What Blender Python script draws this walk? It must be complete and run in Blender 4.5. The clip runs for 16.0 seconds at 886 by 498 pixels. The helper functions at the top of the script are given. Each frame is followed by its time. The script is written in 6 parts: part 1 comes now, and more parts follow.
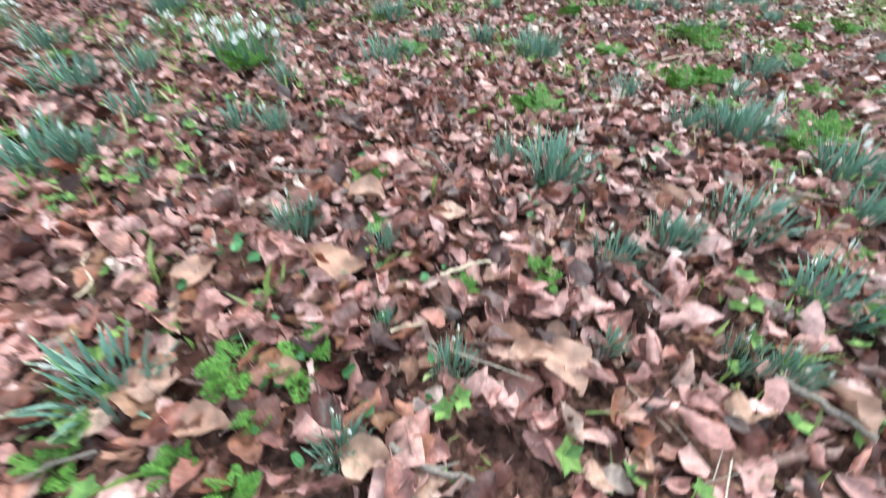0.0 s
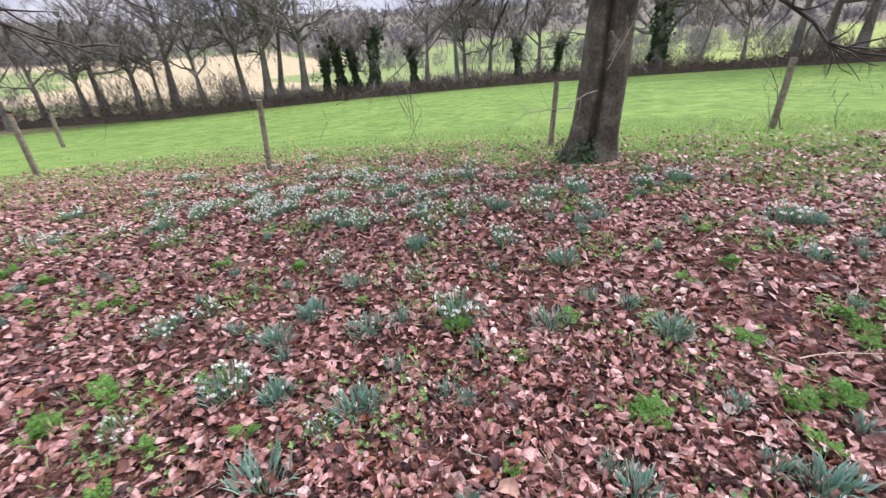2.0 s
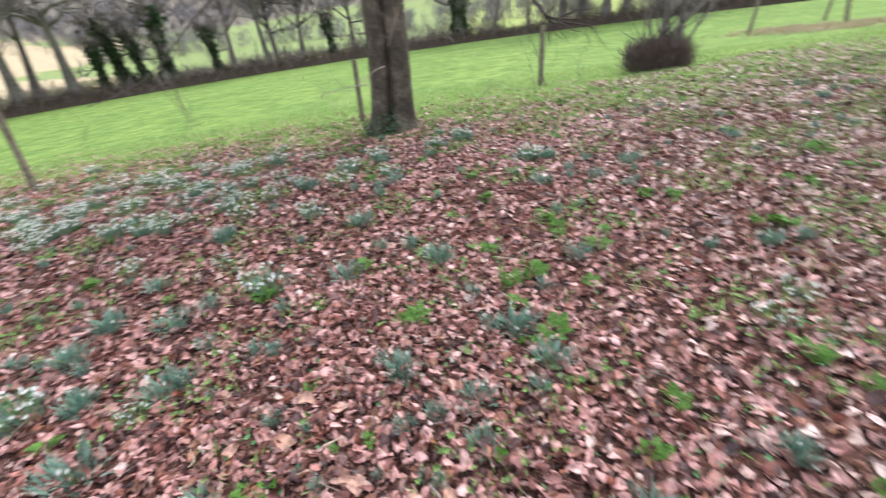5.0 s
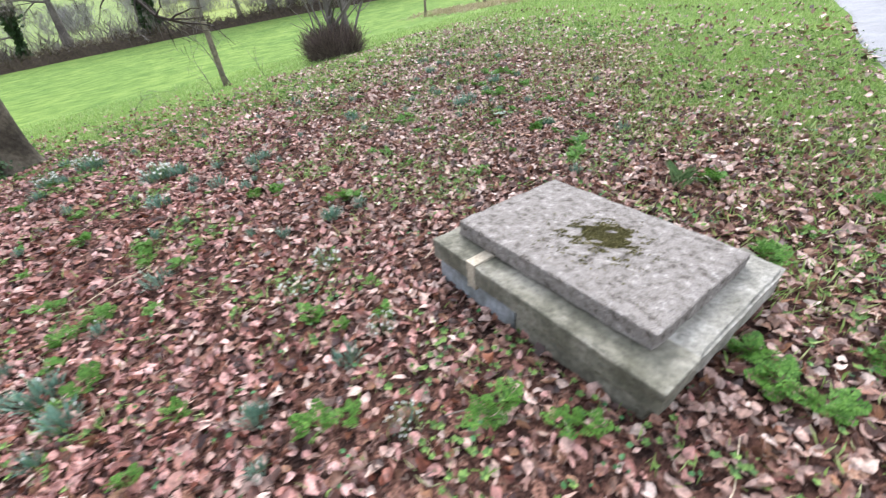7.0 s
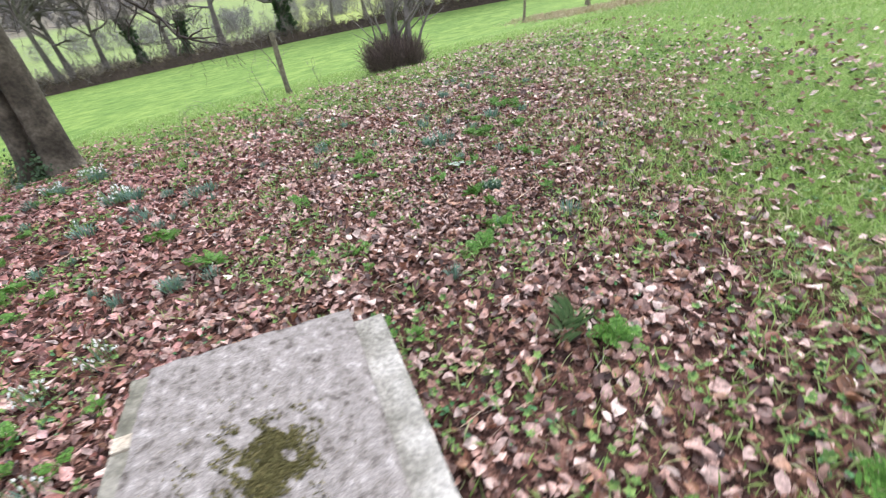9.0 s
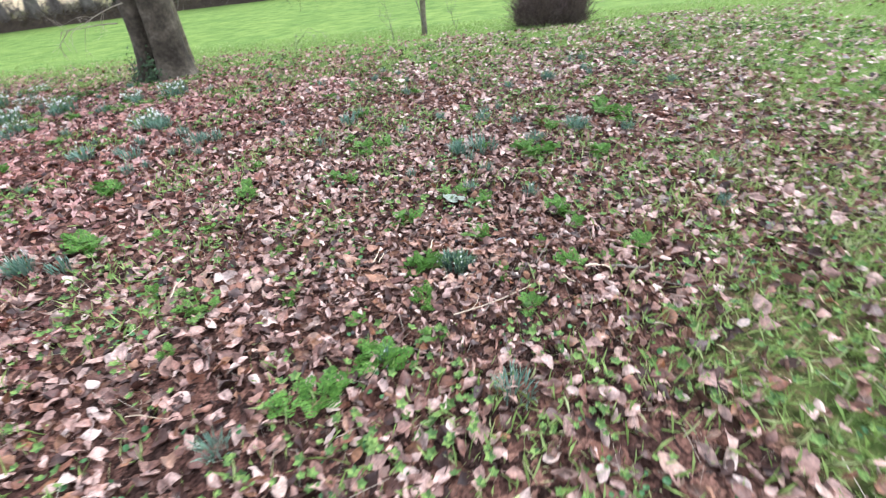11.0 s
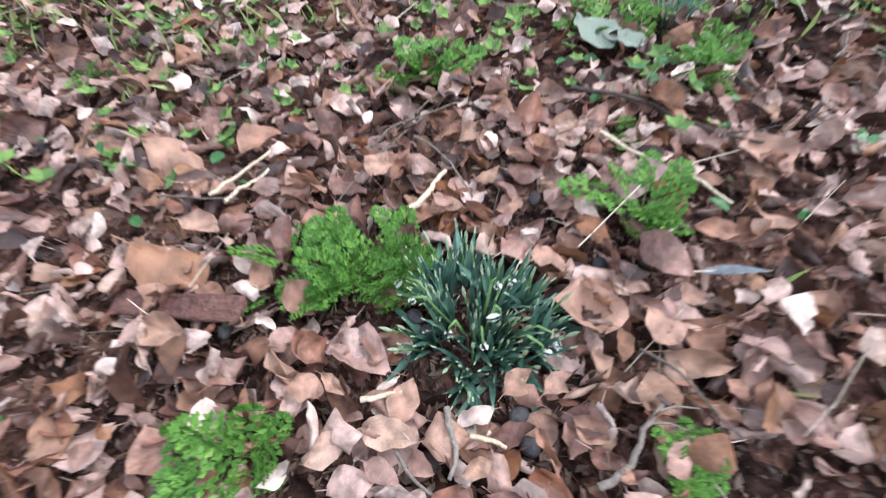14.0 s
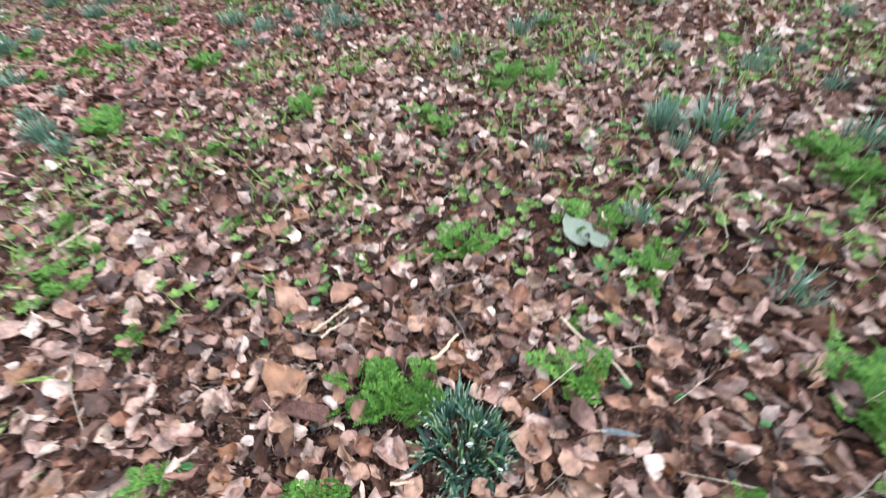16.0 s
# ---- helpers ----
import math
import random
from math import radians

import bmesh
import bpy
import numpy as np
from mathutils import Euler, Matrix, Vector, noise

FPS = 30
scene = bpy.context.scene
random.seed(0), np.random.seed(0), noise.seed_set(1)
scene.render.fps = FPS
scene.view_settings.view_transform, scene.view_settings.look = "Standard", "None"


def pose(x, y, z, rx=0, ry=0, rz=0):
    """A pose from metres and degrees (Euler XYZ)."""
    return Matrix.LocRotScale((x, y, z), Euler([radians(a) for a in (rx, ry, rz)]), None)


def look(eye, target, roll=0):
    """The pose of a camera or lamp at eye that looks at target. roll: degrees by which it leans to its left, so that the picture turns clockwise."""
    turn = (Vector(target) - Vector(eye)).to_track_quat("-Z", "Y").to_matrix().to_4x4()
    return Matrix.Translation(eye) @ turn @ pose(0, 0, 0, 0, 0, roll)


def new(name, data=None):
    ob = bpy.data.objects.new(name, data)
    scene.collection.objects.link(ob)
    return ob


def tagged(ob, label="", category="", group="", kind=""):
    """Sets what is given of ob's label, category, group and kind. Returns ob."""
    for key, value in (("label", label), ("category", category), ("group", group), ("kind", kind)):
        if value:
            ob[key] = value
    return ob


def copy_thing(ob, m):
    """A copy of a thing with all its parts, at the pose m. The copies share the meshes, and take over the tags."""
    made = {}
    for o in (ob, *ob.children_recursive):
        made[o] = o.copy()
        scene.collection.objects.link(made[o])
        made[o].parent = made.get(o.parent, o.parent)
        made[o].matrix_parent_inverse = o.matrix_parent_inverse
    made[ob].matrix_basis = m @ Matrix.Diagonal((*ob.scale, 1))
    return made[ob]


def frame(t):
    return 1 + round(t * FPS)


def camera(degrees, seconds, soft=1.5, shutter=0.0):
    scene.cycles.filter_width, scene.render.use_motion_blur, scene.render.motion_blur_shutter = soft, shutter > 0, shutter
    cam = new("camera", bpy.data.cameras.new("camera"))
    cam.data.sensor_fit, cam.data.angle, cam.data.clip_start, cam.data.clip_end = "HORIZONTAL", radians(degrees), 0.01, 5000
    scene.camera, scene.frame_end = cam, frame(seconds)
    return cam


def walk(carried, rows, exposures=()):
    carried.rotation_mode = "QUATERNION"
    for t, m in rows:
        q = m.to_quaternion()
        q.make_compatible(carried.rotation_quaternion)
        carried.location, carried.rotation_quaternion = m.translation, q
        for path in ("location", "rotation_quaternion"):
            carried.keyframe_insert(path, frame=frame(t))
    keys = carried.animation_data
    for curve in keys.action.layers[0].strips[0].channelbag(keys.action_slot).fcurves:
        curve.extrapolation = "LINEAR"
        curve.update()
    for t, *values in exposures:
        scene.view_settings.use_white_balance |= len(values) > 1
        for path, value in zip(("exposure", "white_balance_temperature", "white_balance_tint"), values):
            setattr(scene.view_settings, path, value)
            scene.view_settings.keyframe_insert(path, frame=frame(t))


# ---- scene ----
cam = camera(94.5, 16.0, soft=1.2, shutter=0.45)
PATH = [
    (0, (-0.031, 0.105, 0.571), (0.008, 1.61, -0.745), 6.4),
    (0.5, (-0.011, 0.099, 0.884), (-0.212, 1.686, -0.317), 2.9),
    (1, (0.028, 0.059, 1.257), (-0.407, 1.679, 0.169), 0.6),
    (1.5, (0.07, -0.026, 1.551), (-0.604, 1.582, 0.571), -1.6),
    (2, (0.098, -0.124, 1.67), (-0.747, 1.45, 0.769), -2.7),
    (2.5, (0.124, -0.213, 1.736), (-0.82, 1.328, 0.879), -2.9),
    (3, (0.082, -0.229, 1.742), (-0.919, 1.287, 0.905), -2.9),
    (3.2, (0.064, -0.23, 1.752), (-0.955, 1.28, 0.926), -3.0),
    (5.3, (0.929, -0.526, 1.738), (0.961, 1.164, 0.668), -6.7),
    (5.5, (1.063, -0.58, 1.721), (1.244, 1.081, 0.622), -8.3),
    (6, (1.471, -0.773, 1.659), (1.948, 0.804, 0.525), -8.9),
    (6.5, (1.829, -0.845, 1.709), (2.456, 0.672, 0.566), -7.2),
    (7, (2.293, -0.829, 1.763), (2.998, 0.654, 0.621), -5.6),
    (7.5, (2.811, -0.884, 1.752), (3.471, 0.658, 0.663), -6.6),
    (8, (3.276, -0.859, 1.781), (3.852, 0.716, 0.692), -6.5),
    (8.5, (3.766, -0.672, 1.811), (4.228, 0.931, 0.708), -6.4),
    (9, (4.282, -0.478, 1.761), (4.558, 1.172, 0.664), -7.1),
    (9.2, (4.458, -0.375, 1.808), (4.676, 1.272, 0.695), -6.7),
    (11.3, (5.62, 1.195, 1.584), (5.186, 2.679, 0.315), -1.0),
    (11.5, (5.627, 1.332, 1.581), (5.147, 2.767, 0.273), -0.1),
    (12, (5.597, 1.669, 1.393), (4.97, 2.932, -0.025), 1.1),
    (12.5, (5.512, 1.949, 1.198), (4.871, 3.065, -0.333), 1.7),
    (13, (5.453, 2.208, 1.059), (4.808, 3.181, -0.565), -1.4),
    (13.5, (5.416, 2.335, 0.891), (4.682, 3.166, -0.773), -5.5),
    (14, (5.373, 2.38, 0.701), (4.638, 3.224, -0.956), -5.3),
    (14.5, (5.357, 2.378, 0.575), (4.636, 3.289, -1.053), -4.2),
    (15, (5.353, 2.371, 0.593), (4.599, 3.321, -0.997), -3.7),
    (15.5, (5.381, 2.352, 0.766), (4.486, 3.287, -0.759), -5.2),
    (16, (5.47, 2.352, 1.077), (4.438, 3.291, -0.357), -4.8),
]
walk(cam, [(t, look(eye, target, roll)) for t, eye, target, roll in PATH], [(0, 1.02, 5900, 2), (1.2, 0.82, 6000, 12), (2.5, 0.68, 6250, 26), (3.4, 0.68, 6250, 26), (6, 0.88, 6250, 13), (7.5, 0.88, 6200, 14), (9, 0.84, 6200, 16), (12.5, 0.92, 5800, 13), (14.3, 0.68, 5950, 11), (15, 0.68, 6050, 9), (16, 0.74, 6050, 8)])

world = bpy.data.worlds.new("overcast_sky")
scene.world = world
world.use_nodes = True
wn, wl = world.node_tree.nodes, world.node_tree.links
sky = wn.new("ShaderNodeTexSky")
sky.sky_type = "NISHITA"
sky.sun_disc = False
sky.sun_elevation, sky.sun_rotation = radians(48), radians(150)
sky.dust_density, sky.ozone_density = 4.0, 2.0
cloud_co = wn.new("ShaderNodeTexCoord")
cloud_map = wn.new("ShaderNodeMapping")
cloud_map.inputs["Scale"].default_value = (1.6, 1.6, 6.0)
cloud = wn.new("ShaderNodeTexNoise")
cloud.inputs["Scale"].default_value, cloud.inputs["Detail"].default_value = 2.2, 7.0
cloud_ramp = wn.new("ShaderNodeValToRGB")
cloud_ramp.color_ramp.elements[0].position, cloud_ramp.color_ramp.elements[1].position = 0.35, 0.68
cloud_ramp.color_ramp.elements[0].color = (5.6, 6.4, 7.8, 1)
cloud_ramp.color_ramp.elements[1].color = (10.5, 10.8, 11.2, 1)
sky_mix = wn.new("ShaderNodeMixRGB")
sky_mix.inputs[0].default_value = 0.88
wl.new(cloud_co.outputs["Generated"], cloud_map.inputs[0])
wl.new(cloud_map.outputs[0], cloud.inputs["Vector"])
wl.new(cloud.outputs["Fac"], cloud_ramp.inputs[0])
wl.new(sky.outputs[0], sky_mix.inputs[1])
wl.new(cloud_ramp.outputs[0], sky_mix.inputs[2])
split = wn.new("ShaderNodeSeparateXYZ")
lift = wn.new("ShaderNodeMapRange")
lift.inputs[1].default_value, lift.inputs[2].default_value, lift.inputs[3].default_value, lift.inputs[4].default_value = 0.0, 0.9, 0.42, 1.35
overcast = wn.new("ShaderNodeMixRGB")
overcast.blend_type = "MULTIPLY"
overcast.inputs[0].default_value = 1.0
wl.new(cloud_co.outputs["Generated"], split.inputs[0])
wl.new(split.outputs["Z"], lift.inputs[0])
wl.new(sky_mix.outputs[0], overcast.inputs[1])
wl.new(lift.outputs[0], overcast.inputs[2])
wl.new(overcast.outputs[0], wn["Background"].inputs[0])
wn["Background"].inputs[1].default_value = 0.12

sun_data = bpy.data.lights.new("sun", "SUN")
sun_data.energy, sun_data.angle, sun_data.color = 2.6, radians(28), (1.0, 0.97, 0.94)
sun = new("sun", sun_data)
sun.rotation_euler = (radians(42), 0, radians(150))

# ---- the lie of the land ----
FENCE_X = [-40, -18, -12, -7.6, -4.7, 0, 2.3, 6.2, 8.3, 40]
FENCE_Y = [1.5, 5.0, 8.3, 9.6, 10.2, 10.6, 10.2, 10.8, 12.3, 30]
RIGHT_Y = [-6, 0, 1.5, 2.6, 4.3, 7.3, 12, 30]
RIGHT_X = [4.6, 5.3, 6.3, 6.7, 7.3, 7.6, 7.5, 7.5]
FAR_R = [62, 95, 150, 250, 350, 450, 700, 900, 1200, 3000, 9000]
FAR_Z = [-4.6, -5.4, -6.2, -5.0, 1.2, 11, 38, 54, 60, 40, 0]
EYE_X, EYE_Y = 0.1, -0.2


def smooth(t):
    t = np.clip(t, 0, 1)
    return t * t * (3 - 2 * t)


def waves(x, y, f, k=0):
    """Soft uneven waves between about -1 and 1, f the waves in a metre."""
    a = np.sin(f * (5.1 * x + 2.3 * y) + 1.3 + k) + np.sin(f * (-2.9 * x + 4.7 * y) + 4.1 + 2 * k)
    b = np.sin(f * (7.7 * x - 5.9 * y) + 0.7 + 3 * k) * 0.6 + np.sin(f * (3.3 * x + 8.3 * y) + 2.9 + k) * 0.6
    return (a + b) / 2.6


def height(x, y):
    """The ground's height."""
    x, y = np.asarray(x, float), np.asarray(y, float)
    s = -0.25 * x + 0.9 * y
    near = 0.0598 * x - 0.0291 * y - 1.12 * smooth((s - 4) / 18)
    r = np.hypot(x - EYE_X, y - EYE_Y) + 1e-6
    k = np.minimum(r, 62) / r
    xe, ye = EYE_X + (x - EYE_X) * k, EYE_Y + (y - EYE_Y) * k
    edge = 0.0598 * xe - 0.0291 * ye - 1.12 * smooth((-0.25 * xe + 0.9 * ye - 4) / 18) - 0.006 * np.maximum(0, xe)
    az = np.arctan2(-(x - EYE_X), y - EYE_Y)
    hill = 1 + 0.10 * np.sin(3.1 * az + 0.6) + 0.05 * np.sin(11 * az) + 0.03 * np.sin(29 * az + 1)
    prof = np.interp(r, FAR_R, FAR_Z)
    far = edge + (prof - FAR_Z[0]) * np.where(prof > 0, hill, 1)
    z = np.where(r > 62, far, near)
    return z + 0.012 * waves(x, y, 0.9) * (r < 40) + 0.006 * waves(x, y, 2.7, 1) * (r < 40)


def hz(x, y):
    return float(height(x, y))


def litter(x, y):
    """How much of the ground is under fallen leaves, 0 to 1."""
    to_field, to_right = np.interp(x, FENCE_X, FENCE_Y) - y, np.interp(y, RIGHT_Y, RIGHT_X) + 0.9 - x
    uneven = 0.7 * waves(x, y, 0.35, 2) + 0.45 * waves(x, y, 1.1, 5)
    left = smooth((x + 13.0 + 3 * uneven) / 9.0)
    patchy = waves(x, y, 2.3, 7) * np.clip((6.5 - to_field) / 4.0, 0, 1)
    return smooth((to_field + 1.5 * uneven + 1.2 * patchy - 0.9) / 3.8) * smooth((to_right + uneven + 1.3) / 3.4) * (0.45 + 0.55 * left)


def greenery(x, y):
    """How thick the low weeds grow through the litter, 0 to 1."""
    more = np.where(x > 3.2, 0.62, np.where(y > 4.5, 0.18, 0.08))
    return np.clip(1.3 * (waves(x, y, 0.75, 8) + 0.7 * waves(x, y, 2.1, 4) + 0.35 * waves(x, y, 5.3, 2) + more - 0.25), 0, 1)


# ---- materials ----
def material(name, colours, scale=8.0, detail=6.0, rough=0.8, bump=0.3, bump_scale=None, spec=0.3, per="noise", metal=0.0, fine=0.25, through_light=0.0, blotch=0.0):
    """Colours spread over noise, over each loose piece (island) or over each object; fine: the strength of a second, small noise."""
    m = bpy.data.materials.new(name)
    m.use_nodes = True
    n, l = m.node_tree.nodes, m.node_tree.links
    bsdf = n["Principled BSDF"]
    co = n.new("ShaderNodeTexCoord")
    big = n.new("ShaderNodeTexNoise")
    big.inputs["Scale"].default_value, big.inputs["Detail"].default_value = scale, detail
    l.new(co.outputs["Object"], big.inputs["Vector"])
    ramp = n.new("ShaderNodeValToRGB")
    lo, hi = (0.3, 0.7) if per == "noise" else (0.0, 1.0)
    while len(ramp.color_ramp.elements) < len(colours):
        ramp.color_ramp.elements.new(0.5)
    for i, c in enumerate(colours):
        e = ramp.color_ramp.elements[i]
        e.position = lo + (hi - lo) * i / max(1, len(colours) - 1)
        e.color = (*c, 1)
    if per == "island":
        g = n.new("ShaderNodeNewGeometry")
        l.new(g.outputs["Random Per Island"], ramp.inputs[0])
    elif per == "object":
        g = n.new("ShaderNodeObjectInfo")
        l.new(g.outputs["Random"], ramp.inputs[0])
    else:
        l.new(big.outputs["Fac"], ramp.inputs[0])
    small = n.new("ShaderNodeTexNoise")
    small.inputs["Scale"].default_value, small.inputs["Detail"].default_value = scale * 7, 5.0
    l.new(co.outputs["Object"], small.inputs["Vector"])
    vary = n.new("ShaderNodeMapRange")
    vary.inputs[1].default_value, vary.inputs[2].default_value = 0.3, 0.7
    vary.inputs[3].default_value, vary.inputs[4].default_value = 1 - fine, 1 + fine
    l.new(small.outputs["Fac"], vary.inputs[0])
    mul = n.new("ShaderNodeMixRGB")
    mul.blend_type = "MULTIPLY"
    mul.inputs[0].default_value = 1.0
    l.new(ramp.outputs[0], mul.inputs[1])
    l.new(vary.outputs[0], mul.inputs[2])
    if blotch:
        spots = n.new("ShaderNodeTexNoise")
        spots.inputs["Scale"].default_value, spots.inputs["Detail"].default_value = blotch, 4.0
        l.new(co.outputs["Object"], spots.inputs["Vector"])
        stain = n.new("ShaderNodeMapRange")
        stain.inputs[1].default_value, stain.inputs[2].default_value = 0.32, 0.66
        stain.inputs[3].default_value, stain.inputs[4].default_value = 0.52, 1.28
        l.new(spots.outputs["Fac"], stain.inputs[0])
        mul2 = n.new("ShaderNodeMixRGB")
        mul2.blend_type = "MULTIPLY"
        mul2.inputs[0].default_value = 1.0
        l.new(mul.outputs[0], mul2.inputs[1])
        l.new(stain.outputs[0], mul2.inputs[2])
        mul = mul2
    l.new(mul.outputs[0], bsdf.inputs["Base Color"])
    if bump:
        bn = n.new("ShaderNodeTexNoise")
        bn.inputs["Scale"].default_value, bn.inputs["Detail"].default_value = bump_scale or scale * 4, 8.0
        l.new(co.outputs["Object"], bn.inputs["Vector"])
        b = n.new("ShaderNodeBump")
        b.inputs["Strength"].default_value, b.inputs["Distance"].default_value = bump, 0.02
        l.new(bn.outputs["Fac"], b.inputs["Height"])
        l.new(b.outputs[0], bsdf.inputs["Normal"])
    bsdf.inputs["Roughness"].default_value = rough
    bsdf.inputs["Specular IOR Level"].default_value = spec
    bsdf.inputs["Metallic"].default_value = metal
    if through_light:
        tr = n.new("ShaderNodeBsdfTranslucent")
        mix = n.new("ShaderNodeMixShader")
        mix.inputs[0].default_value = through_light
        l.new(mul.outputs[0], tr.inputs["Color"])
        l.new(bsdf.outputs[0], mix.inputs[1])
        l.new(tr.outputs[0], mix.inputs[2])
        l.new(mix.outputs[0], n["Material Output"].inputs["Surface"])
    return m


DRY = [(0.045, 0.022, 0.017), (0.17, 0.080, 0.058), (0.31, 0.180, 0.142), (0.45, 0.292, 0.24), (0.55, 0.38, 0.32), (0.22, 0.088, 0.048), (0.38, 0.232, 0.188), (0.66, 0.52, 0.45), (0.27, 0.130, 0.066), (0.09, 0.044, 0.032), (0.045, 0.024, 0.020)]
RUSSET = [(r, 0.79 * g, 0.82 * b) for r, g, b in DRY]
M_LEAF = material("dry_leaf", DRY, 14, rough=0.48, spec=0.5, bump=0.35, bump_scale=60, per="island", fine=0.28, through_light=0.12, blotch=32)
M_LEAF_RED = material("red_dry_leaf", RUSSET, 14, rough=0.48, spec=0.5, bump=0.35, bump_scale=60, per="island", fine=0.28, through_light=0.12, blotch=32)
M_LEAF_ONE = material("dry_leaf_single", [(0.07, 0.033, 0.02), (0.21, 0.098, 0.058), (0.30, 0.155, 0.10), (0.37, 0.215, 0.15), (0.20, 0.074, 0.024), (0.27, 0.118, 0.052), (0.38, 0.245, 0.18), (0.13, 0.058, 0.03)], 25, rough=0.45, spec=0.5, bump=0.45, bump_scale=70, per="object", fine=0.35, through_light=0.12, blotch=2.6)

M_LEAF_BIG = material("large_dry_leaf", [(0.33, 0.165, 0.105), (0.46, 0.275, 0.20), (0.26, 0.115, 0.05), (0.55, 0.37, 0.28), (0.38, 0.205, 0.135), (0.50, 0.31, 0.23)], 18, rough=0.45, spec=0.45, bump=0.45, bump_scale=60, per="object", fine=0.3, through_light=0.12, blotch=2.6)


def add_veins(m):
    """A pale midrib and slanting side veins, raised a little; the leaf lies along its own y."""
    n, l = m.node_tree.nodes, m.node_tree.links
    bump = next(a for a in n if a.type == "BUMP")
    co = next(a for a in n if a.type == "TEX_COORD")
    xyz = n.new("ShaderNodeSeparateXYZ")
    l.new(co.outputs["Object"], xyz.inputs[0])

    def calc(op, a, b=0.0):
        q = n.new("ShaderNodeMath")
        q.operation = op
        for k, v in enumerate((a, b)):
            if isinstance(v, float):
                q.inputs[k].default_value = v
            else:
                l.new(v, q.inputs[k])
        return q.outputs[0]

    ax = calc("ABSOLUTE", xyz.outputs["X"])
    slant = calc("SUBTRACT", xyz.outputs["Y"], calc("MULTIPLY", ax, 0.8))
    ribs = calc("POWER", calc("ABSOLUTE", calc("SINE", calc("MULTIPLY", slant, 20.0))), 10.0)
    mid = calc("LESS_THAN", ax, 0.012)
    lines = calc("MAXIMUM", calc("SUBTRACT", 1.0, ribs), 0.0)
    noise_bump = bump.inputs["Height"].links[0].from_socket
    total = calc("ADD", calc("MULTIPLY", noise_bump, 0.22), calc("ADD", calc("MULTIPLY", lines, 0.07), calc("MULTIPLY", mid, 0.25)))
    l.new(total, bump.inputs["Height"])


add_veins(M_LEAF_ONE)
add_veins(M_LEAF_BIG)
M_BLADE = material("snowdrop_leaf", [(0.085, 0.175, 0.125), (0.15, 0.265, 0.195), (0.22, 0.335, 0.26)], 30, rough=0.5, bump=0.1, per="island", fine=0.2, through_light=0.1)
M_BLADE_ONE = material("snowdrop_leaf_single", [(0.045, 0.10, 0.075), (0.08, 0.165, 0.12), (0.115, 0.215, 0.155)], 30, rough=0.45, bump=0.1, per="object", fine=0.2, through_light=0.1)
M_TIP = material("snowdrop_sheath", [(0.24, 0.34, 0.20), (0.46, 0.54, 0.38)], 40, rough=0.5, bump=0, through_light=0.2)
M_PETAL = material("snowdrop_petal", [(0.74, 0.76, 0.72), (0.86, 0.87, 0.84)], 40, rough=0.5, bump=0, fine=0.05, through_light=0.25)
M_STEM = material("snowdrop_stem", [(0.10, 0.20, 0.07), (0.17, 0.29, 0.10)], 30, rough=0.5, bump=0)
M_FERN = material("cow_parsley_leaf", [(0.048, 0.128, 0.019), (0.092, 0.220, 0.033), (0.155, 0.310, 0.053)], 30, rough=0.55, bump=0.1, per="island", fine=0.25, through_light=0.2)
M_GRASS = material("grass_blade", [(0.17, 0.265, 0.068), (0.26, 0.395, 0.105), (0.34, 0.465, 0.15), (0.46, 0.50, 0.25)], 12, rough=0.6, bump=0, per="island", fine=0.2, through_light=0.3)
M_TUFT = material("tuft_leaf", [(0.08, 0.15, 0.06), (0.14, 0.23, 0.09), (0.22, 0.30, 0.14)], 20, rough=0.55, bump=0, per="island")
M_STRAW = material("dead_grass", [(0.36, 0.29, 0.17), (0.52, 0.44, 0.29)], 20, rough=0.7, bump=0, per="island")
M_TWIG = material("twig_bark", [(0.07, 0.055, 0.045), (0.14, 0.115, 0.095), (0.25, 0.215, 0.18)], 30, rough=0.85, bump=0.5, per="object")
M_STRAWY = material("peeled_stick", [(0.46, 0.36, 0.24), (0.62, 0.52, 0.38)], 30, rough=0.75, bump=0.4, per="object")
M_BARK = material("beech_bark", [(0.032, 0.027, 0.019), (0.078, 0.067, 0.048), (0.15, 0.132, 0.098)], 3.0, rough=0.85, bump=0.7, bump_scale=22, fine=0.35)
M_BRANCH = material("branch_bark", [(0.036, 0.030, 0.025), (0.085, 0.07, 0.056)], 6.0, rough=0.85, bump=0.3)
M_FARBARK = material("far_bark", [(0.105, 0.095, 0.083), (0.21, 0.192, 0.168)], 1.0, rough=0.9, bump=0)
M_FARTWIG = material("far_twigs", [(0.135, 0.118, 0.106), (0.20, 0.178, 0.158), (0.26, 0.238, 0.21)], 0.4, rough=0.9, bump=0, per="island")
# greys lightened to put the distance haze into the woods' own colour
M_HAZY_WOODS = material("hazy_bare_woods", [(0.15, 0.141, 0.139), (0.21, 0.198, 0.194), (0.27, 0.26, 0.257)], 0.05, rough=0.95, bump=0, per="island", fine=0.1)
M_IVY = material("ivy", [(0.03, 0.06, 0.024), (0.065, 0.115, 0.045)], 10, rough=0.5, bump=0, per="island")
M_HEDGE = material("hedge_twigs", [(0.045, 0.036, 0.028), (0.10, 0.075, 0.055), (0.13, 0.115, 0.06)], 0.6, rough=0.95, bump=0, per="island")
M_POST = material("weathered_post", [(0.10, 0.085, 0.06), (0.19, 0.165, 0.12), (0.25, 0.23, 0.16)], 9, rough=0.9, bump=0.8, bump_scale=40)
M_MOSS = material("moss", [(0.075, 0.07, 0.024), (0.13, 0.12, 0.042), (0.19, 0.16, 0.065)], 30, rough=0.95, bump=0.6, per="island")
